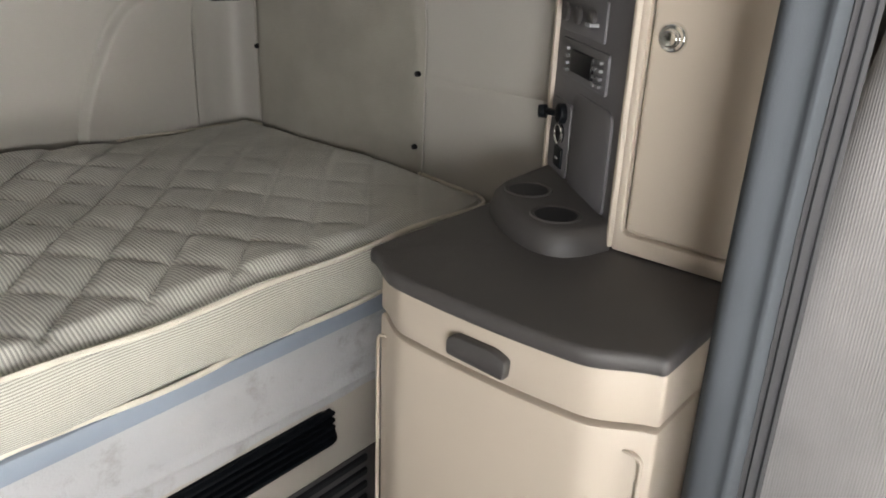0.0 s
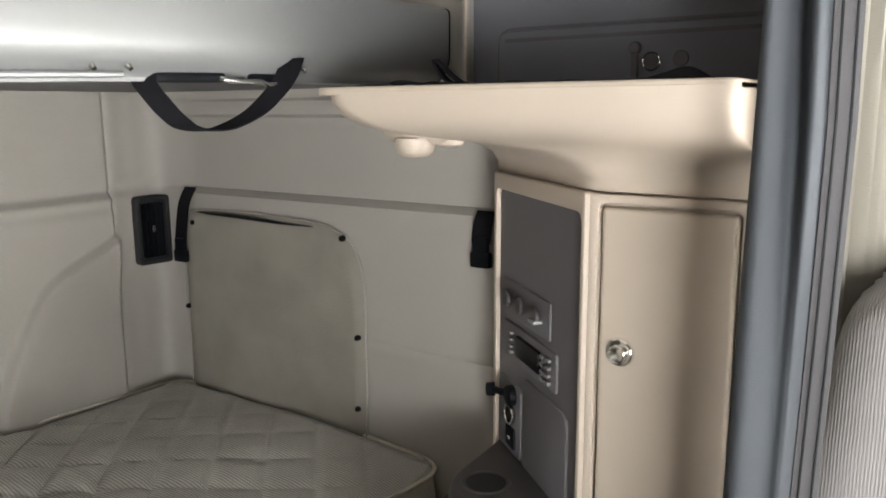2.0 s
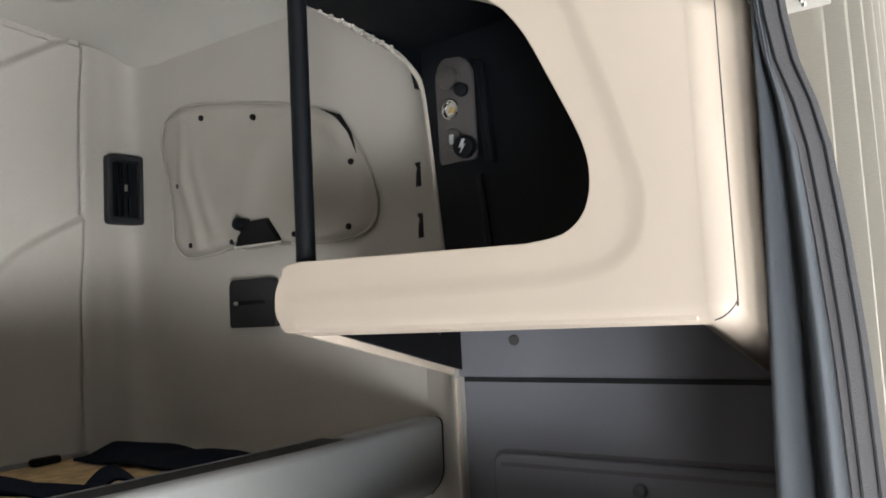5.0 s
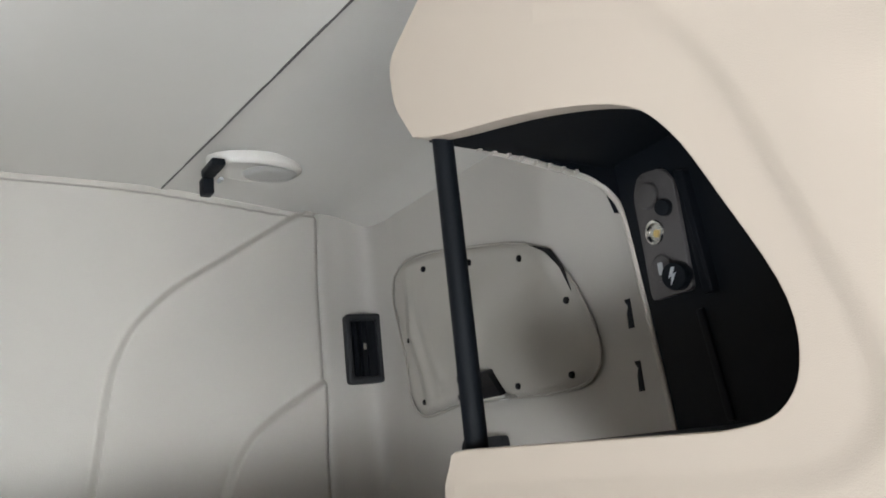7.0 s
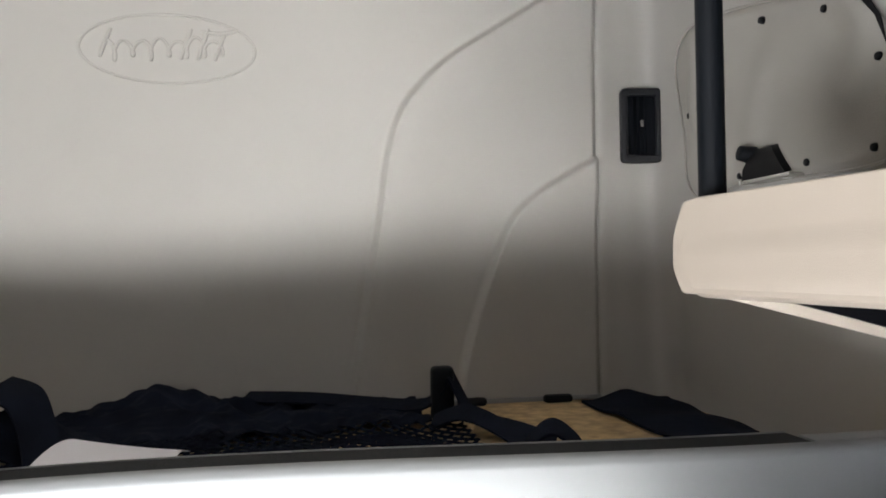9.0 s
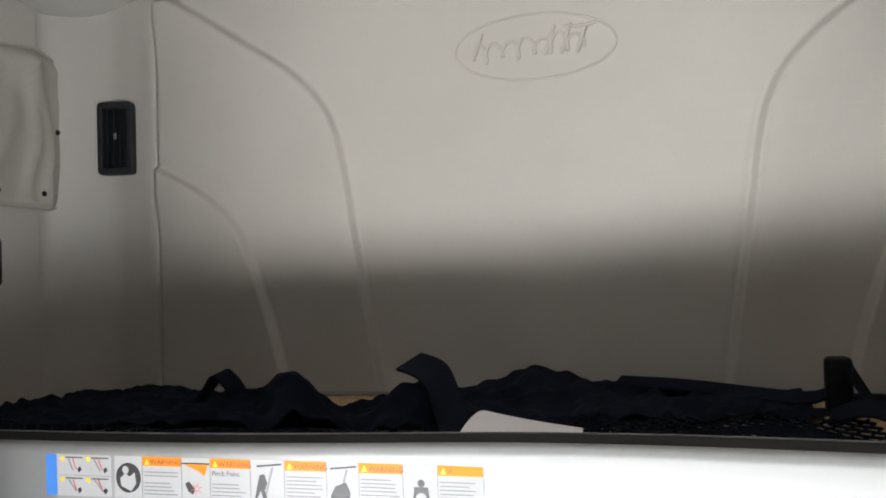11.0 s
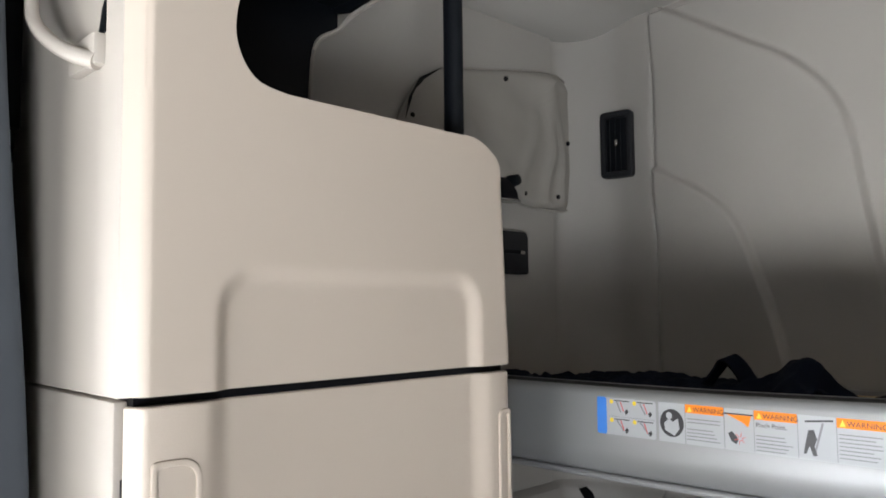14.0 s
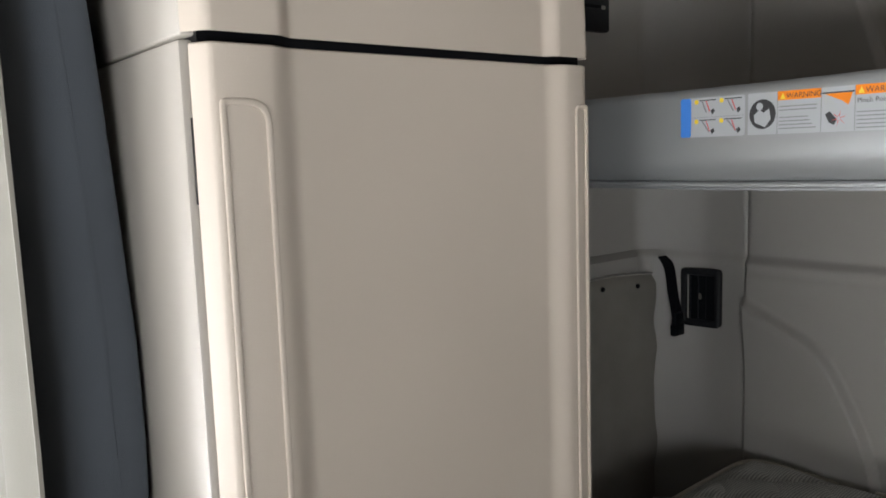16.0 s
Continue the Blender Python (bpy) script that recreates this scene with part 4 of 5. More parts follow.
part("hook_slot", prism([(-0.602, 1.9315), (-0.587, 1.9315), (-0.587, 1.962), (-0.594, 1.955)], frame_at((0, 0.8072, 0), (1, 0, 0), (0, 0, 1)), 0.002), BLACK, over_l, "dark slot beside the hook")

# ---------------------------------------------------------------- wardrobe under the left one
ward = thing("wardrobe", (-0.78, 1.06, 0), "tall beige wardrobe with a full-height moulded door", "wardrobe")
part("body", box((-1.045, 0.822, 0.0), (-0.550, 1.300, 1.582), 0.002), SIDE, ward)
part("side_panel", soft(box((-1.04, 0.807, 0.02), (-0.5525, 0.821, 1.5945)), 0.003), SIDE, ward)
part("top_gap", box((-1.03, 0.819, 1.5825), (-0.541, 1.300, 1.6045)), GLOSS, ward, "dark gap above the door")


def door_profile():
    pts = [(0.812, -0.5465), (0.8135, -0.544), (0.8215, -0.5295), (0.824, -0.5272), (0.828, -0.526)]
    pts += [(0.878 + 0.033 * i / 8, -0.526 - 0.012 * step(0, 1, i / 8)) for i in range(9)]
    pts += [(1.235 + 0.033 * i / 8, -0.538 + 0.012 * step(0, 1, i / 8)) for i in range(9)]
    return pts + [(1.290, -0.526), (1.298, -0.528), (1.303, -0.534), (1.304, -0.5485), (0.819, -0.5485)]


wd = part("door", soft(prism([(x, y) for y, x in door_profile()], frame_at((0, 0, 0.05), (1, 0, 0), (0, 1, 0)), 1.5405), 0.0015, 1, 1.2), PLASTIC, ward)
for (ya, yb), sgn in (((0.829, 0.877), 1), ((1.277, 1.299), -1)):
    ztop = 1.5435
    if sgn > 0:
        outl = rounded([(ya, 0.25), (yb, 0.25), (yb, ztop), (ya, ztop)], [0.012, 0.03, 0.035, 0.006], 6)
        inl = rounded([(ya + 0.006, 0.256), (yb - 0.006, 0.256), (yb - 0.006, ztop - 0.006), (ya + 0.006, ztop - 0.006)], [0.01, 0.026, 0.03, 0.004], 6)
    else:
        outl = rounded([(ya, 0.25), (yb, 0.25), (yb, ztop), (ya, ztop)], [0.02, 0.004, 0.004, 0.02], 6)
        inl = rounded([(ya + 0.005, 0.256), (yb - 0.004, 0.256), (yb - 0.004, ztop - 0.006), (ya + 0.005, ztop - 0.006)], [0.017, 0.003, 0.003, 0.017], 6)
    part("grip_rim", prism(outl, frame_at((-0.5275, 0, 0), (0, 1, 0), (0, 0, 1)), 0.004, 0.0015, hole=inl), PLASTIC, wd)
part("hinge_slot", box((-0.5515, 0.813, 1.453), (-0.5475, 0.8215, 1.528), 0.0005, 1), GLOSS, ward, "dark slot in the side")

# ---------------------------------------------------------------- upper bunk
bunk = thing("upper_bunk", (0, 1.8, 1.45), "upper bunk with satin silver front rail and strand board deck", "bunk bed")
prof = [(1.437, 1.500), (1.436, 1.560), (1.438, 1.567), (1.443, 1.571), (1.449, 1.5715), (1.4505, 1.560), (1.478, 1.560), (1.478, 1.446), (1.470, 1.4445), (1.462, 1.446), (1.460, 1.4495), (1.456, 1.4535), (1.4515, 1.458), (1.4465, 1.464), (1.4425, 1.471), (1.4392, 1.479), (1.4372, 1.488)]
XA, XB = -1.03, 1.022


def rail_y(x):
    return -0.092 * step(0.0, 0.75, x)


def rail_z(x):
    return -0.010 + 0.024 * step(-0.5, 0.7, x)


def rail_section(x, k=0.0):
    return [(x, rail_y(x) + y + k * (1.478 - y) * 0.4, rail_z(x) + z + k * (1.51 - z) * 0.12) for y, z in prof]


part("front_rail", loft([rail_section(x, k) for x, k in ((XA, 0.35), (XA + 0.004, 0.1), (XA + 0.012, 0.0), *[(-0.95 + 0.05 * i, 0.0) for i in range(38)], (XB - 0.012, 0.0), (XB - 0.004, 0.1), (XB, 0.35))]), ALU, bunk, "satin silver front rail")
part("deck", box((-1.03, 1.49, 1.476), (1.03, 2.18, 1.492), 0.001), OSB, bunk, "pale brown strand board deck")
part("deck_frame", box((-1.03, 1.478, 1.458), (1.03, 2.185, 1.4755), 0.002), PANEL, bunk, "dark grey underside of the deck")
part("inner_strip", box((-0.9, 1.488, 1.492), (0.86, 1.510, 1.522), 0.003), STEEL, bunk, "steel strip behind the rail")
def along(y0, y1, za, zb, x0, x1):
    """A bar behind the front rail that follows its bend."""
    return loft([[(x, y0 + rail_y(x), za + rail_z(x)), (x, y1 + rail_y(x), za + rail_z(x)), (x, y1 + rail_y(x), zb + rail_z(x)), (x, y0 + rail_y(x), zb + rail_z(x))] for x in [x0 + (x1 - x0) * i / 36 for i in range(37)]])


part("channel", along(1.4510, 1.4990, 1.5560, 1.5700, -1.0, 0.80), BLACK, bunk, "black channel behind the rail's top")
part("channel_lip", along(1.4995, 1.5025, 1.510, 1.5712, -1.0, 0.80), ALU, bunk, "thin silver lip behind the channel")
part("rail_top", along(1.4495, 1.4790, 1.5595, 1.5718, 0.801, XB - 0.014), ALU, bunk)
part("end_gap", loft([[(x, rail_y(x) + 1.457 + (y - 1.457) * 1.04, rail_z(x) + 1.508 + (z - 1.508) * 1.012) for y, z in prof] for x in (XB - 0.0065, XB - 0.005)]), GLOSS, bunk, "dark gap at the rail's end cap")
for dy, dz, r in ((0.0, 0.0, 0.0042), (0.020, -0.004, 0.0035)):
    part("lower_ridge", tube([(x, 1.453 + dy + rail_y(x), 1.449 + dz + rail_z(x)) for x in [-1.02 + 0.05 * i for i in range(29)] + [0.40, 0.415]], r, 8), ALU, bunk, "rolled ridge under the front rail")
part("underside_lip", loft([[(x, 1.462 + rail_y(x), 1.4415 + rail_z(x)), (x, 1.52 + rail_y(x), 1.4415 + rail_z(x)), (x, 1.52 + rail_y(x), 1.447 + rail_z(x)), (x, 1.462 + rail_y(x), 1.447 + rail_z(x))] for x in [-1.03 + 0.05 * i for i in range(41)]]), ALU, bunk)
for x0, x1 in ((0.455, 0.548), (0.585, 0.642)):
    part("latch_slot", soft(loft([[(x, 1.453 + rail_y(x), 1.4400 + rail_z(x)), (x, 1.490 + rail_y(x), 1.4400 + rail_z(x)), (x, 1.490 + rail_y(x), 1.4465 + rail_z(x)), (x, 1.453 + rail_y(x), 1.4520 + rail_z(x))] for x in (x0, x0 + 0.02, x1 - 0.02, x1)]), 0.004), BLACK, bunk, "black latch slot under the rail")
part("release_lever", soft(loft([[(x, 1.440 + rail_y(x), 1.4365 + rail_z(x) + d), (x, 1.462 + rail_y(x), 1.4365 + rail_z(x) + d), (x, 1.462 + rail_y(x), 1.4425 + rail_z(x) + d), (x, 1.441 + rail_y(x), 1.4415 + rail_z(x) + d)] for x, d in ((0.535, 0.006), (0.560, 0.002), (0.592, 0.003), (0.604, -0.002), (0.620, 0.0), (0.636, 0.008))]), 0.002), STEEL, bunk, "bright steel release lever")
for x in (0.375, 0.415, 0.66):
    part("rivet", cyl((x, 1.4405 + rail_y(x), 1.4585 + rail_z(x)), (x, 1.436 + rail_y(x), 1.4545 + rail_z(x)), 0.004, 12, 0.003), STEEL, bunk)

strap = alone("hanging_strap", ribbon(smooth_line([(0.452, 1.418, 1.470), (0.446, 1.404, 1.452), (0.449, 1.388, 1.433), (0.461, 1.376, 1.412), (0.483, 1.372, 1.397), (0.523, 1.366, 1.395), (0.570, 1.360, 1.412), (0.601, 1.356, 1.434), (0.626, 1.352, 1.460), (0.645, 1.356, 1.486)], 44), (-0.55, 0.83, 0.0), 0.031, 0.0022), WEBBING, "black webbing loop hanging under the upper bunk", "strap")

# ---------------------------------------------------------------- covers with press studs on the side walls


def cover(name, sign, outline, studs, label, rip=None, creases=(), mat=None):
    xw = (XR - 0.001) if sign > 0 else (XL + 0.001)
    th = thing(name, (xw, outline[0][0], min(p[1] for p in outline)), label, "cover", "wall covers")
    pts = [tuple(p)[:2] for p in smooth_line([(a, b, 0) for a, b in outline + outline[:1]], 72)][:-1]
    cy, cz = sum(p[0] for p in pts) / len(pts), sum(p[1] for p in pts) / len(pts)
    bm = bmesh.new()
    rings = []
    nr = 26
    for k in range(nr, 0, -1):
        r = k / nr
        ring = []
        for a, b in pts:
            y, z = cy + (a - cy) * r, cz + (b - cz) * r
            h = 0.010 * step(1.0, 0.93, r) + 0.004 * noise.noise((y * 7, z * 9, sign * 3.0)) * step(1.0, 0.8, r)
            h += 0.003 * math.sin(26 * y + 5 * math.sin(9 * z)) * step(1.0, 0.7, r) * step(0.2, 0.6, r)
            for fy, fw, fh, fs in creases:
                h += fh * math.exp(-((y - fy - fs * (z - 2.05) - 0.01 * math.sin(22 * z)) / fw) ** 2) * step(1.0, 0.86, r)
            if rip:
                for ry, rz, rr, rh in rip:
                    h += rh * math.exp(-((y - ry) ** 2 + (z - rz) ** 2) / rr ** 2)
            ring.append(bm.verts.new((xw - sign * (0.002 + h), y, z)))
        rings.append(ring)
    n = len(pts)
    for a, b in zip(rings, rings[1:]):
        for i in range(n):
            bm.faces.new((a[i], a[(i + 1) % n], b[(i + 1) % n], b[i]))
    bm.faces.new(rings[-1])
    sh = part("cover_sheet", bm, mat or COVER, th)
    part("piping", tube([(xw - sign * 0.005, y, z) for y, z in pts], 0.0024, 6, closed=True), COVER, th)
    for y, z in studs:
        part("press_stud", cyl((xw - sign * 0.006, y, z), (xw - sign * 0.0165, y, z), 0.0070, 16, 0.0055, 0.0015), GLOSS, th)
    return th


cover("wall_cover", 1, [(2.090, 2.215), (2.04, 2.238), (1.95, 2.232), (1.80, 2.205), (1.64, 2.168), (1.565, 2.125), (1.51, 2.05), (1.482, 1.965), (1.50, 1.918), (1.56, 1.900), (1.70, 1.902), (1.83, 1.912), (1.93, 1.902), (2.02, 1.899), (2.065, 1.94), (2.070, 2.02), (2.09, 2.10), (2.105, 2.17)],
      [(1.954, 2.199), (1.793, 2.172), (1.638, 2.139), (1.534, 2.041), (1.546, 1.922), (1.685, 1.921), (1.865, 1.922), (1.997, 1.926), (2.036, 2.061)],
      "beige vinyl cover held by black press studs over an upper window", rip=[(1.55, 2.13, 0.05, 0.012), (1.77, 1.90, 0.04, 0.02)], creases=((2.00, 0.016, 0.009, 0.15), (1.955, 0.014, 0.006, 0.25), (1.80, 0.03, 0.005, -0.5)))
cover("wall_cover", -1, [(2.19, 2.225), (2.10, 2.258), (1.98, 2.245), (1.82, 2.215), (1.69, 2.188), (1.61, 2.13), (1.565, 2.05), (1.54, 1.97), (1.56, 1.92), (1.64, 1.905), (1.80, 1.910), (1.90, 1.935), (1.96, 1.913), (2.06, 1.908), (2.14, 1.915), (2.16, 1.98), (2.185, 2.10), (2.20, 2.18)],
      [(2.066, 2.233), (1.90, 2.207), (1.72, 2.172), (1.60, 2.07), (2.138, 2.085), (2.093, 1.943), (1.963, 1.940)],
      "beige vinyl cover held by black press studs over an upper window", rip=[(1.62, 2.12, 0.05, 0.012), (1.85, 1.915, 0.04, 0.02)], creases=((2.06, 0.018, 0.012, 0.06), (2.105, 0.014, 0.010, -0.12), (1.98, 0.02, 0.006, 0.35), (1.78, 0.025, 0.005, -0.8)))
cover("wall_cover", 1, [(2.122, 1.172), (2.06, 1.188), (1.90, 1.192), (1.75, 1.188), (1.66, 1.178), (1.60, 1.145), (1.574, 1.08), (1.572, 0.95), (1.575, 0.75), (1.60, 0.62), (1.80, 0.60), (2.05, 0.60), (2.118, 0.63), (2.126, 0.80), (2.126, 1.05)],
      [(2.082, 1.157), (1.622, 1.159), (2.118, 0.950), (1.588, 0.955), (1.592, 0.80)],
      "grey-beige canvas hatch cover with black press studs beside the lower bunk", rip=[(1.80, 1.175, 0.05, 0.010)], mat=HATCH)
cover("wall_cover", -1, [(2.23, 1.10), (2.20, 1.165), (2.10, 1.182), (1.95, 1.19), (1.80, 1.18), (1.70, 1.15), (1.66, 1.06), (1.655, 0.90), (1.66, 0.70), (1.70, 0.60), (1.95, 0.58), (2.14, 0.58), (2.20, 0.62), (2.23, 0.85)],
      [(1.942, 1.165), (2.072, 1.156), (2.181, 1.138), (2.218, 0.868), (2.188, 0.63)],
      "grey-beige canvas hatch cover with black press studs beside the lower bunk", mat=HATCH)


def slit(sign, pts, label, out=0.0135, deep=0.0015):
    """A dark gap at the loose edge of a cover."""
    xw = XR if sign > 0 else XL
    m = frame_at((xw - sign * out, 0, 0), (0, 1, 0), (0, 0, 1))
    alone("cover_gap", prism(pts, m, deep), GLOSS, label, "gap", "cover gaps", smooth=False)


slit(1, [(1.610, 2.156), (1.568, 2.131), (1.540, 2.098), (1.521, 2.055), (1.530, 2.095), (1.556, 2.134)], "dark opening at a cover's loose corner")
slit(-1, [(1.69, 2.190), (1.634, 2.152), (1.602, 2.112), (1.581, 2.060), (1.592, 2.108), (1.622, 2.154)], "dark opening at a cover's loose corner")
slit(1, [(2.06, 1.184), (1.95, 1.186), (1.84, 1.184), (1.70, 1.177), (1.80, 1.176), (1.92, 1.179), (2.02, 1.181)], "dark opening along a hatch cover's loose top edge", 0.021, 0.012)


def latch_bump(name, sign, y, z):
    """A black window latch that shows through a cover's torn edge."""
    xw = XR if sign > 0 else XL
    th = thing(name, (xw, y, z), "black window latch showing below a torn cover", "latch", "window latches")
    part("housing", loft([[(xw - sign * d, y - w, z + h), (xw - sign * d, y + w, z + h), (xw - sign * (d - 0.012), y + w, z + h + 0.004), (xw - sign * (d - 0.012), y - w, z + h + 0.004)] for d, w, h in ((0.030, 0.060, -0.006), (0.034, 0.050, 0.012), (0.032, 0.034, 0.030), (0.026, 0.02, 0.042))]), GLOSS, th)
    part("knob", cyl((xw - sign * 0.015, y + 0.042, z + 0.035), (xw - sign * 0.044, y + 0.046, z + 0.04), 0.016, 16, 0.012, 0.003), BLACK, th)
    part("sill_strip", box((min(xw - sign * 0.034, xw), y - 0.075, z - 0.012), (max(xw - sign * 0.034, xw), y + 0.062, z - 0.006), 0.001), STEEL, th)


latch_bump("window_latch", 1, 1.775, 1.915)
latch_bump("window_latch", -1, 1.86, 1.925)


def wall_box(sign, ya, yb, za, zb):
    xw = XR if sign > 0 else XL
    th = thing("wall_pocket", (xw, ya, za), "dark slate plastic latch pocket on the side wall", "pocket", "wall pockets")
    m = frame_at((xw - sign * 0.002, 0, 0), (0, 1, 0), (0, 0, 1))
    if sign > 0:
        m = m @ Matrix.Diagonal((1, 1, -1, 1))
    part("plate", prism(rounded([(ya, za), (yb, za), (yb, zb), (ya, zb)], [0.005, 0.005, 0.012, 0.012], 4), m, 0.014, 0.003), CHAR, th)
    part("slot", prism(rounded([(ya + 0.025, zb - 0.052), (yb - 0.03, zb - 0.052), (yb - 0.03, zb - 0.044), (ya + 0.025, zb - 0.044)], 0.003, 3), m, 0.0155), GLOSS, th)
    part("pin", prism(rounded([(yb - 0.03, zb - 0.053), (yb - 0.016, zb - 0.053), (yb - 0.016, zb - 0.044), (yb - 0.03, zb - 0.044)], 0.003, 3), m, 0.018, 0.001), STEEL, th)


wall_box(1, 1.745, 1.876, 1.744, 1.842)
wall_box(-1, 1.812, 1.968, 1.746, 1.846)


def vent(sign, x0, x1, z0, z1):
    xc, zc = (x0 + x1) / 2, (z0 + z1) / 2
    a = -0.16 * sign
    m = Matrix.Translation((xc, YR - 0.004, zc)) @ Matrix.Rotation(a, 4, "Z") @ frame_at((0, 0, 0), (1, 0, 0), (0, 0, 1))
    w, h = (x1 - x0) / 2, (z1 - z0) / 2
    th = thing("air_vent", (xc, YR, z0), "black rectangular air vent with louvres in a corner panel", "vent", "air vents")
    part("frame", prism(rounded([(-w, -h), (w, -h), (w, h), (-w, h)], 0.012, 4), m @ Matrix.Translation((0, 0, -0.012)), 0.026, 0.004, hole=rounded([(-w + 0.014, -h + 0.016), (w - 0.014, -h + 0.016), (w - 0.014, h - 0.016), (-w + 0.014, h - 0.016)], 0.005, 3)), CHAR, th)
    part("well", prism([(-w + 0.012, -h + 0.014), (w - 0.012, -h + 0.014), (w - 0.012, h - 0.014), (-w + 0.012, h - 0.014)], m @ Matrix.Translation((0, 0, -0.010)), 0.012), BLACK, th)
    for k in range(4):
        u = -w + 0.022 + k * (2 * w - 0.044) / 3
        part("louvre", box((u - 0.0015, -h + 0.018, -0.002), (u + 0.0015, h - 0.018, 0.009), m=m @ Matrix.Rotation(0.3, 4, "Y")), BLACK, th)
    part("slider", box((-0.004, -0.004, 0.006), (0.004, 0.012, 0.012), 0.001, 1, m=m), STEEL, th)


vent(1, 0.964, 1.053, 1.990, 2.150)
vent(1, 0.963, 1.052, 1.052, 1.217)
vent(-1, -0.967, -0.883, 1.989, 2.156)
vent(-1, -0.990, -0.892, 1.052, 1.194)


def buckle_strap(sign, pts, width, label):
    th = thing("buckle_strap", pts[-1], label, "strap", "wall straps")
    part("webbing", ribbon(smooth_line(pts, 14), (0, 1, 0), width, 0.003), WEBBING, th)
    p = Vector(pts[-1])
    part("buckle", join(soft(box((p.x - 0.008, p.y - width * 0.52, p.z - 0.045), (p.x + 0.008, p.y + width * 0.52, p.z - 0.016)), 0.004), soft(box((p.x - 0.007, p.y - width * 0.40, p.z - 0.02), (p.x + 0.007, p.y + width * 0.40, p.z + 0.012)), 0.003)), BLACK, th)


buckle_strap(1, [(1.052, 1.290, 1.236), (1.040, 1.291, 1.215), (1.036, 1.293, 1.18)], 0.038, "black webbing strap with a side-release buckle")
buckle_strap(1, [(1.050, 2.098, 1.238), (1.032, 2.101, 1.205), (1.025, 2.105, 1.161), (1.020, 2.109, 1.108)], 0.038, "black webbing strap with a curled buckle beside an air vent")
buckle_strap(-1, [(-1.020, 2.150, 1.222), (-0.998, 2.146, 1.195), (-0.982, 2.138, 1.137), (-0.972, 2.142, 1.078)], 0.038, "black webbing strap with a curled buckle beside an air vent")

# ---------------------------------------------------------------- curtains, seats


def curtain(pts, z0, z1, mat, label, amp=0.012, n=60, waves=9, lean=0.0, hem=None, gather=0.0):
    """A hanging curtain along a line of the plan; lean moves its upper part towards the cab, gather draws its folds together there."""
    mid = sum(p[1] for p in pts) / len(pts)
    line = smooth_line([(x, y, 0) for x, y in pts], n)
    th = thing("curtain", (pts[0][0], pts[0][1], z0), label, "curtain", "sleeper curtains")

    def at(s, t):
        p = line[round(s * n)]
        a = amp * (0.6 + 0.4 * math.sin(2.3 * t + 5 * s)) * math.sin(s * waves * math.tau + 0.7 * math.sin(3 * t))
        z = z0 + (z1 - z0) * t
        k = 1 - gather * step(1.55, 1.92, z) - 0.35 * gather * step(1.2, 0.85, z)
        ym = mid - lean * max(0, z - 1.3) - 0.03 * max(0, 1.2 - z)
        return Vector((p.x + a * 0.4 + 0.004 * math.sin(5 * t + 3 * s), ym + (p.y - mid) * k + a, z))
    part("cloth", sheet(n, 40, at, 0.0025), mat, th)
    if hem is not None:
        for k, (d, m, w) in enumerate(((0.0, HEM, 0.027), (-0.0025, BLACK, 0.0022), (-0.0025, BLACK, 0.0018))):
            off = (0.0, 0.006, -0.005)[k]
            rows = []
            for i in range(41):
                p = at(hem, i / 40) + Vector((-0.004 + d, -0.004 + off * 0.7, 0))
                rows.append(p + Vector((off * 0.7, 0, 0)))
            part("hem" if k == 0 else "stitch_line", ribbon(rows, (0.7, -0.7, 0), w, 0.002), m, th)
    return th


def edge_y(table, z):
    """The place of a curtain's edge at height z, from rows of height and place."""
    for (za, ya), (zb, yb) in zip(table, table[1:]):
        if z <= zb:
            return ya + (yb - ya) * max(0.0, min(1.0, (z - za) / (zb - za)))
    return table[-1][1]


INNER = [(0.0, 0.760), (0.9, 0.754), (1.2, 0.748), (1.45, 0.742), (1.65, 0.738), (1.85, 0.731), (2.0, 0.728)]
HEMS = [(0.0, 0.690), (1.0, 0.687), (1.4, 0.678), (1.6, 0.680), (1.72, 0.684), (1.80, 0.690), (1.88, 0.698), (1.94, 0.716), (2.0, 0.721)]
FOLDS_HIGH = [(0.0, 0.050), (0.05, 0.018), (0.13, 0.003), (0.25, 0.000), (0.38, 0.010), (0.47, 0.030), (0.54, 0.030), (0.63, 0.012), (0.74, 0.008), (0.84, 0.020), (0.90, 0.032), (0.95, 0.030), (1.0, 0.022)]
FOLDS_LOW = [(0.0, 0.050), (0.06, 0.020), (0.16, 0.006), (0.30, 0.000), (0.48, 0.005), (0.62, 0.011), (0.74, 0.007), (0.80, 0.009), (0.84, 0.026), (0.88, 0.052), (0.94, 0.060), (1.0, 0.055)]


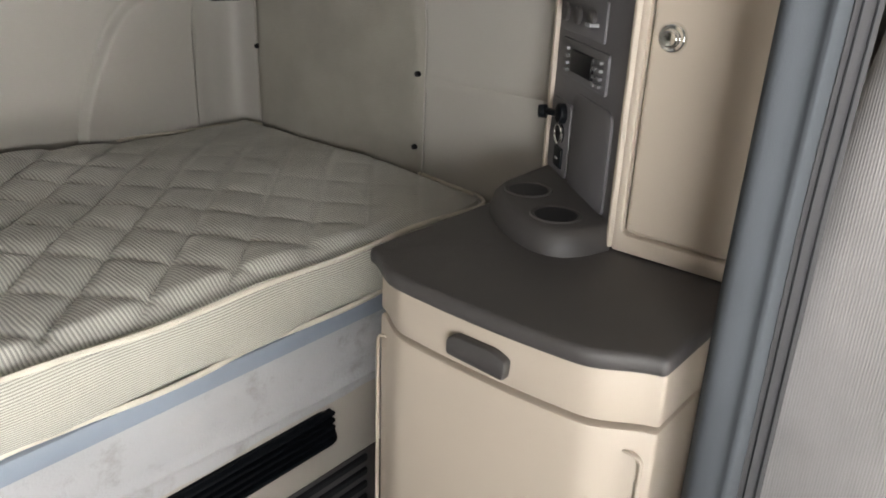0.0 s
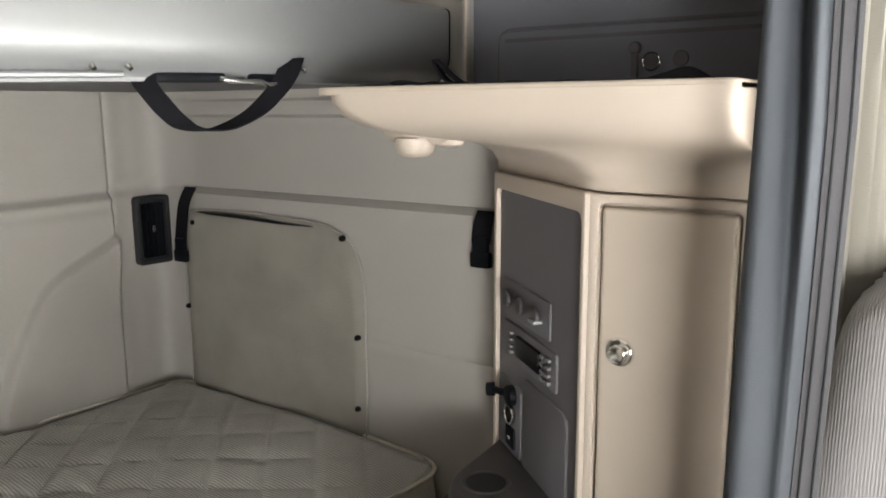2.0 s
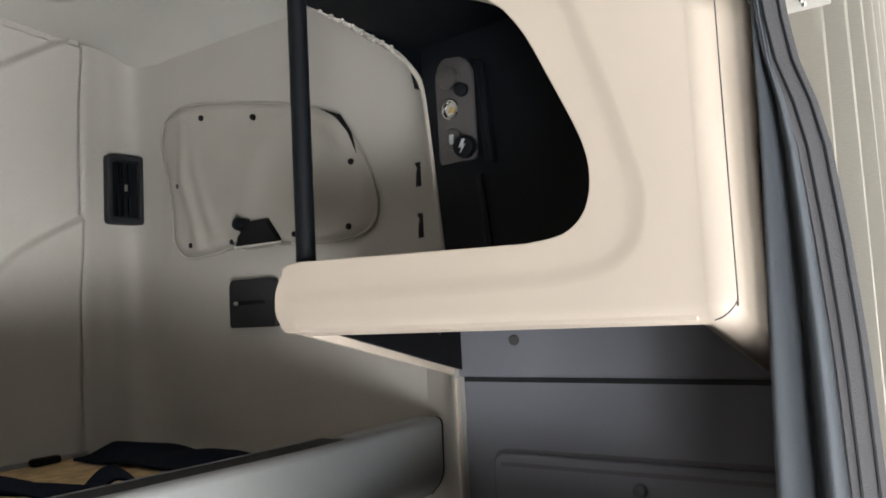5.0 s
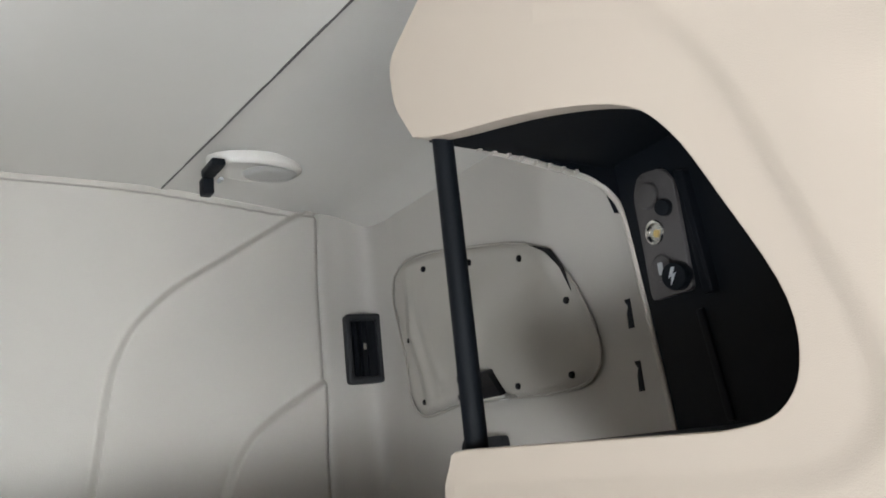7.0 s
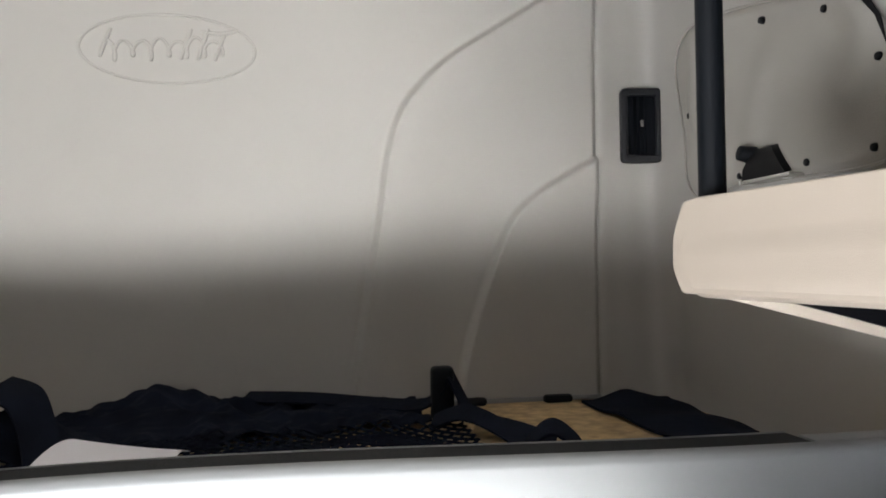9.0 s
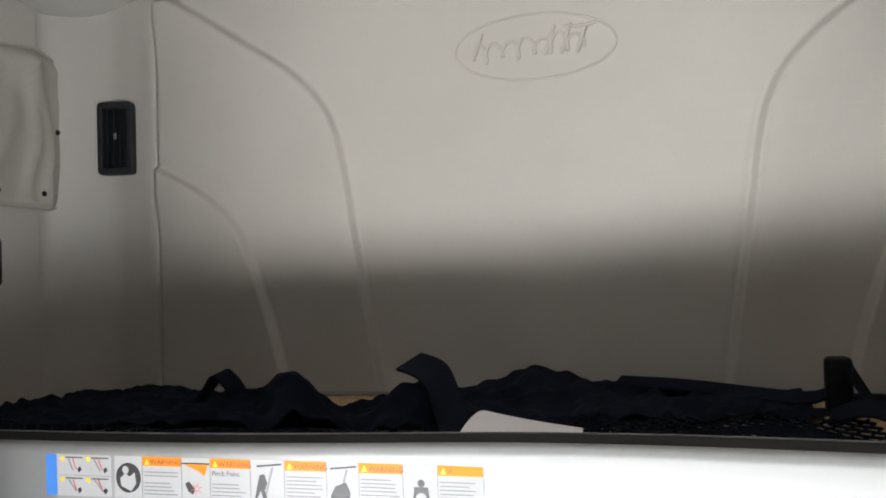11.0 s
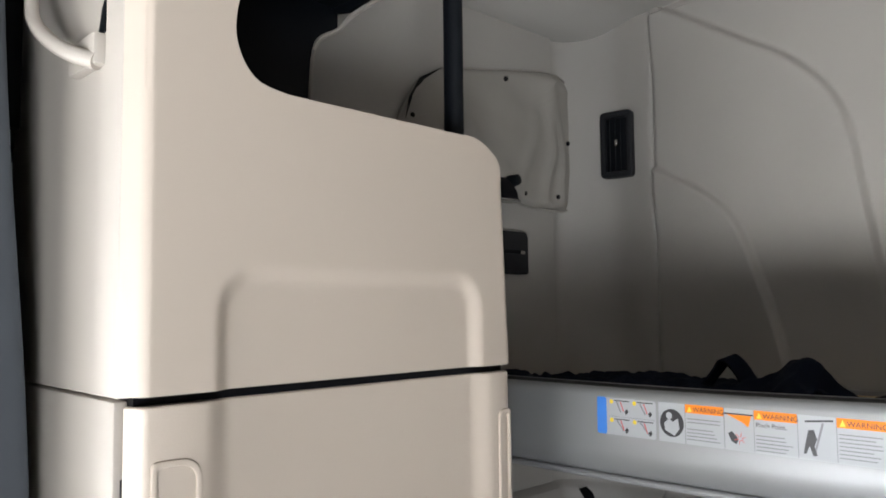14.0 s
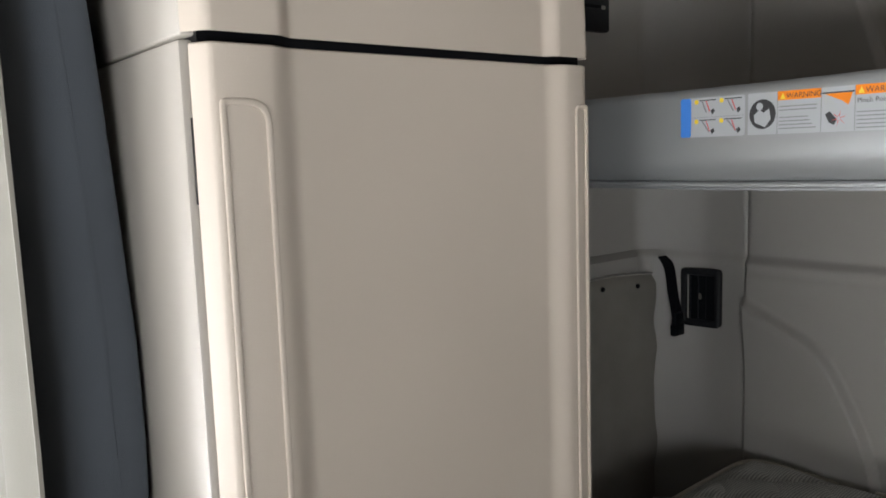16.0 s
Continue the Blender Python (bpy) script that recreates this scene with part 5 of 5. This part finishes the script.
def drawn_curtain():
    """The dark curtain beside the niche: deep soft folds between its inner edge and its stitched hem."""
    th = thing("curtain", (0.56, 0.72, 0.03), "charcoal sleeper curtain drawn to the side in deep folds", "curtain", "sleeper curtains")
    high, below = (smooth_line([(a, b, 0) for a, b in rows], 96) for rows in (FOLDS_HIGH, FOLDS_LOW))

    def at(s, t):
        z = 0.03 + 1.965 * t
        f = below[round(s * 96)].lerp(high[round(s * 96)], step(1.15, 1.62, z))
        ya, yb = edge_y(INNER, z), edge_y(HEMS, z)
        top = step(1.60, 1.98, z)
        sway = 0.05 * math.sin(2.1 * z + 0.6) * math.sin(s * math.pi)
        k = min(1.0, max(0.0, f.x + sway))
        x = 0.537 + f.y * (1.0 - 0.45 * top) + 0.012 * top + 0.003 * noise.noise((s * 6, z * 2.2, 1.0)) + 0.005 * math.sin(3.1 * z + 8 * s)
        return Vector((x, ya + (yb - ya) * k, z))
    part("cloth", sheet(96, 60, at, 0.0025), CURTAIN, th)
    rows = [at(0.97, i / 60) + Vector((-0.006, -0.003, 0)) for i in range(61)]
    part("hem", ribbon(rows, (0.55, -0.83, 0), 0.024, 0.002), HEM, th, "grey hem with double stitching")
    for off in (-0.006, 0.006):
        part("stitch_line", ribbon([p + Vector((-0.0022 + off * 0.55, -off * 0.83 - 0.0012, 0)) for p in rows], (0.55, -0.83, 0), 0.0016, 0.001), BLACK, th)


drawn_curtain()
curtain([(0.690, 0.722), (0.72, 0.69), (0.76, 0.67), (0.82, 0.66), (0.90, 0.645), (1.0, 0.63), (1.07, 0.64)], 1.12, 2.34, CREAM, "cream cab curtain gathered beside the dark one", 0.018, 120, 12)
curtain([(-0.81, 0.792), (-0.75, 0.794), (-0.706, 0.786), (-0.712, 0.748), (-0.725, 0.708), (-0.765, 0.694), (-0.80, 0.716), (-0.77, 0.746)], 0.03, 2.36, CURTAIN, "charcoal sleeper curtain drawn to the side", 0.010, 96, 8, 0.05, 0.62, 0.2)
curtain([(-0.650, 0.678), (-0.69, 0.676), (-0.73, 0.672), (-0.85, 0.66), (-0.98, 0.64), (-1.07, 0.64)], 0.03, 2.34, CREAM, "cream cab curtain gathered beside the dark one", 0.012, 60, 6)

tape = thing("curtain_header", (0.60, 0.71, 1.985), "pale tape along the top of the dark curtain", "curtain tape")
part("tape", soft(box((0.572, 0.682, 1.984), (0.626, 0.734, 1.992)), 0.002), CREAM, tape)
for i in range(3):
    part("hook", tube(smooth_line([(0.585 + 0.012 * i, 0.70, 1.982), (0.583 + 0.012 * i, 0.698, 1.992), (0.590 + 0.012 * i, 0.702, 2.000)], 8), 0.0018, 6), STEEL, tape)

seat = thing("cab_seat", (0.85, 0.45, 0), "cab seat with a ribbed greyish-pink cloth back", "seat")
part("backrest", soft(box((-0.248, -0.11, -0.34), (0.215, 0.11, 0.43), m=Matrix.Translation((0.872, 0.618, 0.815)) @ Matrix.Rotation(radians(8), 4, "X")), 0.05, 6), SEAT, seat)
part("cushion", soft(box((0.62, 0.02, 0.36), (1.05, 0.55, 0.50)), 0.05, 4), SEAT, seat)
part("pedestal", soft(box((0.68, 0.12, 0.0), (0.98, 0.46, 0.37)), 0.02), DARK, seat)


def dome_lamp(sign):
    x, y = CX + sign * 0.65, 1.985
    th = thing("ceiling_lamp", (x, y, 2.38), "oval pale plastic ceiling lamp with a black clip hanging from it", "lamp", "ceiling lamps")
    secs = []
    for r, z in ((1.0, 2.410), (1.0, 2.396), (0.95, 2.391), (0.84, 2.388), (0.74, 2.390)):
        secs.append([(x + 0.095 * r * math.cos(a * math.tau / 48), y + 0.06 * r * math.sin(a * math.tau / 48), z) for a in range(48)])
    part("bezel", loft(secs), CEILING, th)
    part("lens", loft([[(x + 0.03 * sign + 0.055 * r * math.cos(a * math.tau / 40), y + 0.042 * r * math.sin(a * math.tau / 40), z) for a in range(40)] for r, z in ((1.0, 2.389), (0.9, 2.385), (0.6, 2.383))]), LENS, th)
    part("clip", join(soft(box((x - sign * 0.09 - 0.013, y - 0.06, 2.372), (x - sign * 0.09 + 0.013, y + 0.012, 2.386)), 0.003), soft(box((x - sign * 0.085 - 0.011, y + 0.02, 2.345), (x - sign * 0.085 + 0.011, y + 0.05, 2.380)), 0.004)), BLACK, th)
    part("clip_tongue", box((x - sign * 0.062 - 0.004, y + 0.015, 2.372), (x - sign * 0.062 + 0.004, y + 0.035, 2.378), 0.001, 1), LABEL, th)


dome_lamp(1)
dome_lamp(-1)

# ---------------------------------------------------------------- warning labels on the rail
strip = thing("warning_label", (-0.22, 1.436, 1.50), "long white safety label with orange headers on the bunk rail", "label")


def on_rail(x, z, d):
    return (x, 1.4362 - d + rail_y(x), z + 0.0035)


def face(x0, z0, x1, z1, d, mat, name, r=0.0, parent=None, label=""):
    """A flat piece of the label between two corners."""
    bm = bmesh.new()
    pts = rounded([(x0, z0), (x1, z0), (x1, z1), (x0, z1)], r, 3) if r else [(x0, z0), (x1, z0), (x1, z1), (x0, z1)]
    lo = [bm.verts.new(on_rail(x, z, -0.0006)) for x, z in pts]
    hi = [bm.verts.new(on_rail(x, z, d)) for x, z in pts]
    bm.faces.new(hi)
    n = len(pts)
    for i in range(n):
        bm.faces.new((lo[i], lo[(i + 1) % n], hi[(i + 1) % n], hi[i]))
    return part(name, bm, mat, parent or strip, label, smooth=False)


def poly(pts, d, mat, name, parent):
    bm = bmesh.new()
    bm.faces.new([bm.verts.new(on_rail(x, z, d)) for x, z in pts])
    return part(name, bm, mat, parent, smooth=False)


def disc(x, z, a, b, d, mat, name, parent):
    return poly([(x + a * math.cos(k * math.tau / 24), z + b * math.sin(k * math.tau / 24)) for k in range(24)], d, mat, name, parent)


def words(text, x, z, size, d, parent, mat=INK):
    cu = bpy.data.curves.new("words", "FONT")
    cu.body, cu.size = text, size
    tmp = bpy.data.objects.new("words", cu)
    scene.collection.objects.link(tmp)
    me = bpy.data.meshes.new_from_object(tmp.evaluated_get(bpy.context.evaluated_depsgraph_get()))
    bpy.data.objects.remove(tmp)
    me.transform(Matrix.Translation(on_rail(x, z, d)) @ Matrix.Rotation(radians(90), 4, "X"))
    me.materials.clear()
    me.materials.append(mat)
    ob = new("lettering", me)
    ob.parent = parent
    return ob


ZT, ZB = 1.5455, 1.4965
first = face(-0.486, ZB, -0.397, ZT, 0.0002, LABEL, "instruction_panel", 0.004)
face(-0.486, ZB, -0.471, ZT, 0.0006, BLUE, "blue_bar", 0.003, first, "blue end bar")
for i, (x, z) in enumerate(((-0.467, 1.523), (-0.432, 1.523), (-0.467, 1.4985), (-0.432, 1.4985))):
    disc(x + 0.004, z + 0.0175, 0.003, 0.003, 0.0007, YELLOW, "step_dot", first)
    face(x + 0.008, z + 0.0185, x + 0.031, z + 0.0197, 0.0007, INK, "drawn_bar", 0, first)
    poly([(x + 0.011, z + 0.018), (x + 0.013, z + 0.018), (x + 0.019 + 0.002 * i, z + 0.004), (x + 0.017 + 0.002 * i, z + 0.004)], 0.0007, GREYINK, "drawn_ladder", first)
    poly([(x + 0.017, z + 0.018), (x + 0.0185, z + 0.018), (x + 0.0235, z + 0.005), (x + 0.022, z + 0.005)], 0.0007, RED, "drawn_ladder", first)
    poly([(x + 0.024, z + 0.006), (x + 0.028, z + 0.009), (x + 0.030, z + 0.005), (x + 0.026, z + 0.001)], 0.0007, INK, "drawn_grip", first)
face(-0.468, 1.5208, -0.398, 1.5212, 0.0006, GREYINK, "rule", 0, first)

mb = bmesh.new()
grid = [[mb.verts.new(on_rail(-0.393 + 0.441 * i / 20, z, 0.0002)) for z in (ZB, ZT)] for i in range(21)]
for a, b in zip(grid, grid[1:]):
    mb.faces.new((a[0], b[0], b[1], a[1]))
main = part("warning_panel", mb, LABEL, strip)
disc(-0.3745, 1.5205, 0.0165, 0.0175, 0.0006, INK, "manual_symbol", main)
poly([(-0.384, 1.511), (-0.371, 1.505), (-0.364, 1.514), (-0.366, 1.527), (-0.373, 1.522), (-0.378, 1.526), (-0.385, 1.520)], 0.0009, LABEL, "manual_page", main)
disc(-0.378, 1.5295, 0.0042, 0.0045, 0.0009, LABEL, "manual_dot", main)
random.seed(4)
for k, (x0, x1) in enumerate(((-0.356, -0.306), (-0.269, -0.220), (-0.178, -0.129), (-0.091, -0.042), (-0.003, 0.046))):
    face(x0, 1.535, x1, ZT, 0.0006, ORANGE, "orange_header", 0, main, "orange warning header")
    poly([(x0 + 0.003, 1.5365), (x0 + 0.0095, 1.5365), (x0 + 0.00625, 1.5435)], 0.0009, YELLOW, "caution_sign", main)
    words("WARNING", x0 + 0.0105, 1.5370, 0.0083, 0.0009, main)
    z = 1.5285
    if k == 1:
        words("Pinch Point.", x0 + 0.002, 1.5265, 0.0075, 0.0009, main)
        z = 1.5215
    while z > ZB + 0.004:
        if random.random() > 0.16:
            face(x0 + 0.002, z - 0.0011, x1 - 0.003 - 0.012 * random.random(), z, 0.0006, GREYINK, "text_bar", 0, main)
        z -= 0.0042
    for x in (x0 - 0.0005, x1 + 0.0002):
        face(x, ZB, x + 0.0005, ZT, 0.0006, GREYINK, "rule", 0, main)
face(-0.305, 1.5385, -0.270, 1.5400, 0.0006, INK, "drawn_bar", 0, main)
poly([(-0.302, 1.5383), (-0.272, 1.5383), (-0.276, 1.525), (-0.283, 1.530)], 0.0006, ORANGE, "pinch_wedge", main)
poly([(-0.301, 1.516), (-0.296, 1.519), (-0.288, 1.510), (-0.291, 1.504), (-0.297, 1.507)], 0.0006, INK, "drawn_grip", main)
for a in range(6):
    c, s = math.cos(a * math.tau / 6 + 0.3), math.sin(a * math.tau / 6 + 0.3)
    poly([(-0.286 + c * 0.002 - s * 0.0006, 1.511 + s * 0.002 + c * 0.0006), (-0.286 + c * 0.009, 1.511 + s * 0.009), (-0.286 + c * 0.002 + s * 0.0006, 1.511 + s * 0.002 - c * 0.0006)], 0.0008, RED, "pinch_ray", main)
for x in (-0.2155, -0.128):
    poly([(x + 0.004, 1.5375), (x + 0.034, 1.5405), (x + 0.034, 1.5425), (x + 0.004, 1.5395)], 0.0006, INK, "drawn_bar", main)
    poly([(x + 0.022, 1.538), (x + 0.0245, 1.538), (x + 0.014, 1.501), (x + 0.0115, 1.501)], 0.0006, GREYINK, "drawn_ladder", main)
poly([(-0.208, 1.529), (-0.202, 1.530), (-0.199, 1.520), (-0.202, 1.512), (-0.199, 1.502), (-0.204, 1.502), (-0.207, 1.512), (-0.211, 1.503), (-0.214, 1.503), (-0.211, 1.517)], 0.0008, INK, "climb_symbol", main)
poly([(-0.118, 1.520), (-0.106, 1.524), (-0.101, 1.513), (-0.103, 1.503), (-0.122, 1.503), (-0.124, 1.509)], 0.0008, INK, "load_symbol", main)
poly([(-0.032, 1.500), (-0.011, 1.500), (-0.014, 1.522), (-0.029, 1.522)], 0.0006, INK, "weight_symbol", main)
disc(-0.0215, 1.510, 0.006, 0.006, 0.0009, LABEL, "weight_dial", main)
disc(-0.0215, 1.526, 0.004, 0.004, 0.0006, INK, "weight_ring", main)

# ---------------------------------------------------------------- embossed badge on the rear wall
badge = thing("wall_badge", (0.037, YR, 2.13), "oval badge embossed in the padded rear wall", "badge")
oval = [(0.037 + 0.163 * math.cos(a * math.tau / 90), YR - 0.0005, 2.199 + 0.067 * math.sin(a * math.tau / 90)) for a in range(90)]
part("oval_rim", tube(oval, 0.0028, 8, closed=True), VINYL, badge)


def stroke(pts, r=0.0036):
    line = smooth_line([(0.037 + x, YR - 0.0008, 2.199 + z) for x, z in pts], 24)
    part("raised_stroke", tube(line, [r * (0.55 + 0.45 * math.sin(math.pi * (i + 2) / 28)) for i in range(25)], 8), VINYL, badge)


wavy = []
for i in range(120):
    s = i / 119
    ph = s * math.tau * 6.5
    wavy.append((-0.115 + 0.215 * s + 0.008 * math.sin(ph), -0.006 + 0.012 * s + (0.013 + 0.009 * math.sin(s * 9 + 1) ** 2) * math.cos(ph)))
part("raised_stroke", tube([(0.037 + x, YR - 0.0008, 2.199 + z) for x, z in wavy], 0.0034, 8), VINYL, badge)
for x, h in ((-0.118, 0.036), (0.030, 0.040), (0.062, 0.042), (0.094, 0.036)):
    stroke([(x - 0.008, -0.020), (x, 0.004), (x + 0.012, h)], 0.0046)
stroke([(0.060, 0.036), (0.10, 0.034), (0.132, 0.042)], 0.0042)

# ---------------------------------------------------------------- what lies on the upper bunk
net = thing("cargo_net", (0, 1.85, 1.495), "crumpled navy-black bunk restraint net with webbing borders", "net")


def fold_z(x, y):
    z = 0.011 + 0.012 * noise.noise((x * 6.0, y * 9.0, 2.0)) + 0.010 * noise.noise((x * 17, y * 21, 5.0)) + 0.030 * (0.33 - abs(noise.noise((x * 11 + y * 6, y * 14 - x * 4, 9.0)))) + 0.007 * noise.noise((x * 47, y * 51, 2.5))
    for bx, by, br, bh in ((-0.14, 1.86, 0.07, 0.062), (-0.40, 1.93, 0.06, 0.070), (0.03, 2.12, 0.11, 0.036), (-0.72, 1.95, 0.16, 0.014), (-0.93, 1.78, 0.05, 0.022), (0.20, 2.05, 0.10, 0.018), (-0.30, 1.75, 0.08, 0.03)):
        z += bh * math.exp(-(((x - bx) / br) ** 2 + ((y - by) / (br * 0.8)) ** 2))
    return 1.495 + max(0.002, z)


def cloth_a(s, t):
    x = -0.97 + s * 1.47
    y0 = 1.80 + 0.03 * math.sin(9 * s) - 0.07 * step(0.6, 0.9, 1 - s) + 0.05 * step(0.62, 0.76, s) + 0.07 * step(0.80, 0.92, s)
    y = y0 + t * (2.16 - 0.06 * math.sin(5 * s) - 0.10 * math.exp(-((s - 0.44) / 0.06) ** 2) - 0.06 * math.exp(-((s - 0.30) / 0.04) ** 2) - y0)
    return (x, y, fold_z(x, y))


def cloth_b(s, t):
    x, y = -0.98 + s * 0.95, 1.66 + 0.03 * math.sin(11 * s) + t * 0.12
    return (x, y, 1.504 + 0.012 * noise.noise((x * 11, y * 14, 8.0)) + 0.018 * math.exp(-((s - 0.1) / 0.1) ** 2))


part("folded_border", sheet(240, 70, cloth_a, 0.003), NAVY, net, "folded navy-black cloth")
part("folded_border", sheet(90, 18, cloth_b, 0.003), NAVY, net, "folded navy-black cloth")
for pts, w in (([(0.18, 2.15, 1.530), (0.30, 2.12, 1.528), (0.42, 2.08, 1.52), (0.50, 2.02, 1.525), (0.535, 1.99, 1.56), (0.54, 1.985, 1.582), (0.55, 1.97, 1.56), (0.57, 1.92, 1.520), (0.62, 1.84, 1.512), (0.66, 1.76, 1.506)], 0.05),
               ([(0.50, 1.93, 1.51), (0.54, 1.87, 1.535), (0.58, 1.80, 1.525), (0.60, 1.72, 1.51)], 0.06),
               ([(0.57, 1.66, 1.502), (0.585, 1.645, 1.535), (0.61, 1.63, 1.556), (0.64, 1.62, 1.535), (0.655, 1.61, 1.503)], 0.05),
               ([(-0.58, 1.93, 1.515), (-0.555, 1.94, 1.55), (-0.54, 1.945, 1.572), (-0.52, 1.95, 1.555), (-0.50, 1.955, 1.525), (-0.47, 1.96, 1.515)], 0.04),
               ([(-0.15, 1.86, 1.605), (-0.10, 1.83, 1.590), (-0.07, 1.79, 1.545), (-0.05, 1.74, 1.515)], 0.075)):
    part("webbing", ribbon(smooth_line(pts, 30), (0.35, 1, 0.25), w, 0.004), NAVY, net)
border = [(-0.02 + 0.02 * i, 1.555 + 0.012 * noise.noise((i * 0.2, 3.0, 1.0)), 1.5045 + 0.006 * noise.noise((i * 0.3, 1.0, 6.0))) for i in range(33)]
part("webbing", ribbon(border, (0, 1, 0.08), 0.042, 0.003), NAVY, net)
part("strap_buckle", soft(box((0.508, 1.972, 1.50), (0.548, 2.004, 1.596)), 0.009, 3), BLACK, net)
part("strap_buckle", soft(box((0.575, 1.60, 1.497), (0.645, 1.64, 1.52)), 0.006), BLACK, net)
cords = []
for x0, x1, y0, y1 in ((0.0, 0.56, 1.57, 1.92), (-0.95, -0.06, 1.54, 1.76)):
    nx, ny = int((x1 - x0) / 0.026), int((y1 - y0) / 0.030)
    for i in range(nx):
        for sg in (0, 1):
            pts = []
            for j in range(ny + 1):
                x = x0 + (i + ((j + sg) % 2)) * 0.026
                y = y0 + j * 0.030 + 0.004 * noise.noise((x * 30, j, 3.0))
                z = (fold_z(x, y) + 0.006) if y > 1.90 else 1.512 + 0.010 * noise.noise((x * 9, y * 9, 1.0))
                pts.append((x, y, z))
            cords.append(tube(pts, 0.0025, 4))
part("net_mesh", join(*cords), NAVY, net, "thin black net cords", kind="stuff")

alone("cloth_flap", sheet(26, 30, lambda s, t: (0.855 - 0.02 * t + s * (0.14 + 0.045 * t), 1.66 + t * 0.46, 1.502 + 0.012 * math.sin(math.pi * s) + 0.010 * noise.noise((s * 3, t * 4, 1.0))), 0.006), NAVY, "black cloth flap over the end of the strand board", "cloth")
alone("paper_sheet", sheet(14, 16, lambda s, t: (0.006 + 0.140 * s + 0.01 * t - 0.02 * s * t, 1.492 + 0.255 * t - 0.012 * s, 1.566 - 0.014 * s + 0.022 * math.sin(math.pi * t) * (1 - 0.5 * s) - 0.032 * t + 0.006 * s * s), 0.0006), PAPER, "sheet of white paper leaning on the bunk rail", "paper")
for x in (0.406, 0.62, 0.80, -0.60):
    th = thing("deck_fastener", (x, 2.165, 1.492), "small black plastic fastener along the deck's rear edge", "fastener", "deck fasteners")
    part("clip", soft(box((x - 0.030, 2.150, 1.492), (x + 0.030, 2.172, 1.508)), 0.006), BLACK, th)
structure("trim_rear_deck", box((-0.82, 2.174, 1.4925), (0.90, 2.184, 1.502), 0.002), ALU, "thin pale trim along the rear of the deck")

# dark cloth left on the tray shelf


def shelf_cloth(s, t):
    x, y = 0.650 + 0.338 * s + 0.012 * math.sin(9 * t) * (1 - s), 0.80 + 0.480 * t + 0.010 * math.sin(5 * s)
    h = 0.004 + 0.010 * math.exp(-(((x - 0.95) / 0.05) ** 2 + ((y - 1.12) / 0.10) ** 2))
    h += 0.026 * math.exp(-(((x - 0.965) / 0.028) ** 2 + ((y - 0.925) / 0.045) ** 2)) + 0.004 * noise.noise((x * 13, y * 13, 4.0)) + 0.003 * noise.noise((x * 31, y * 27, 7.0))
    h += 0.010 * math.exp(-(((x - 0.86) / 0.05) ** 2 + ((y - 1.235) / 0.03) ** 2)) * (1 + noise.noise((x * 60, y * 45, 2.0)))
    return (x, y, 1.4435 + max(0.001, h))


jacket = thing("folded_jacket", (0.82, 1.03, 1.444), "charcoal cloth lying crumpled on the tray shelf", "cloth")
part("cloth", sheet(70, 90, shelf_cloth, 0.003), JACKET, jacket)
part("strap_end", ribbon(smooth_line([(0.865, 1.215, 1.450), (0.852, 1.240, 1.458), (0.846, 1.252, 1.474), (0.842, 1.258, 1.489), (0.846, 1.250, 1.484), (0.856, 1.236, 1.466), (0.872, 1.222, 1.452)], 30), (1.0, 0.35, 0.1), 0.026, 0.003), JACKET, jacket, "upright end of a dark strap")
part("strap", ribbon(smooth_line([(0.745, 1.262, 1.452), (0.785, 1.270, 1.456), (0.825, 1.262, 1.453), (0.862, 1.268, 1.456), (0.900, 1.255, 1.452)], 30), (0.2, 1.0, 0.2), 0.018, 0.003), JACKET, jacket)
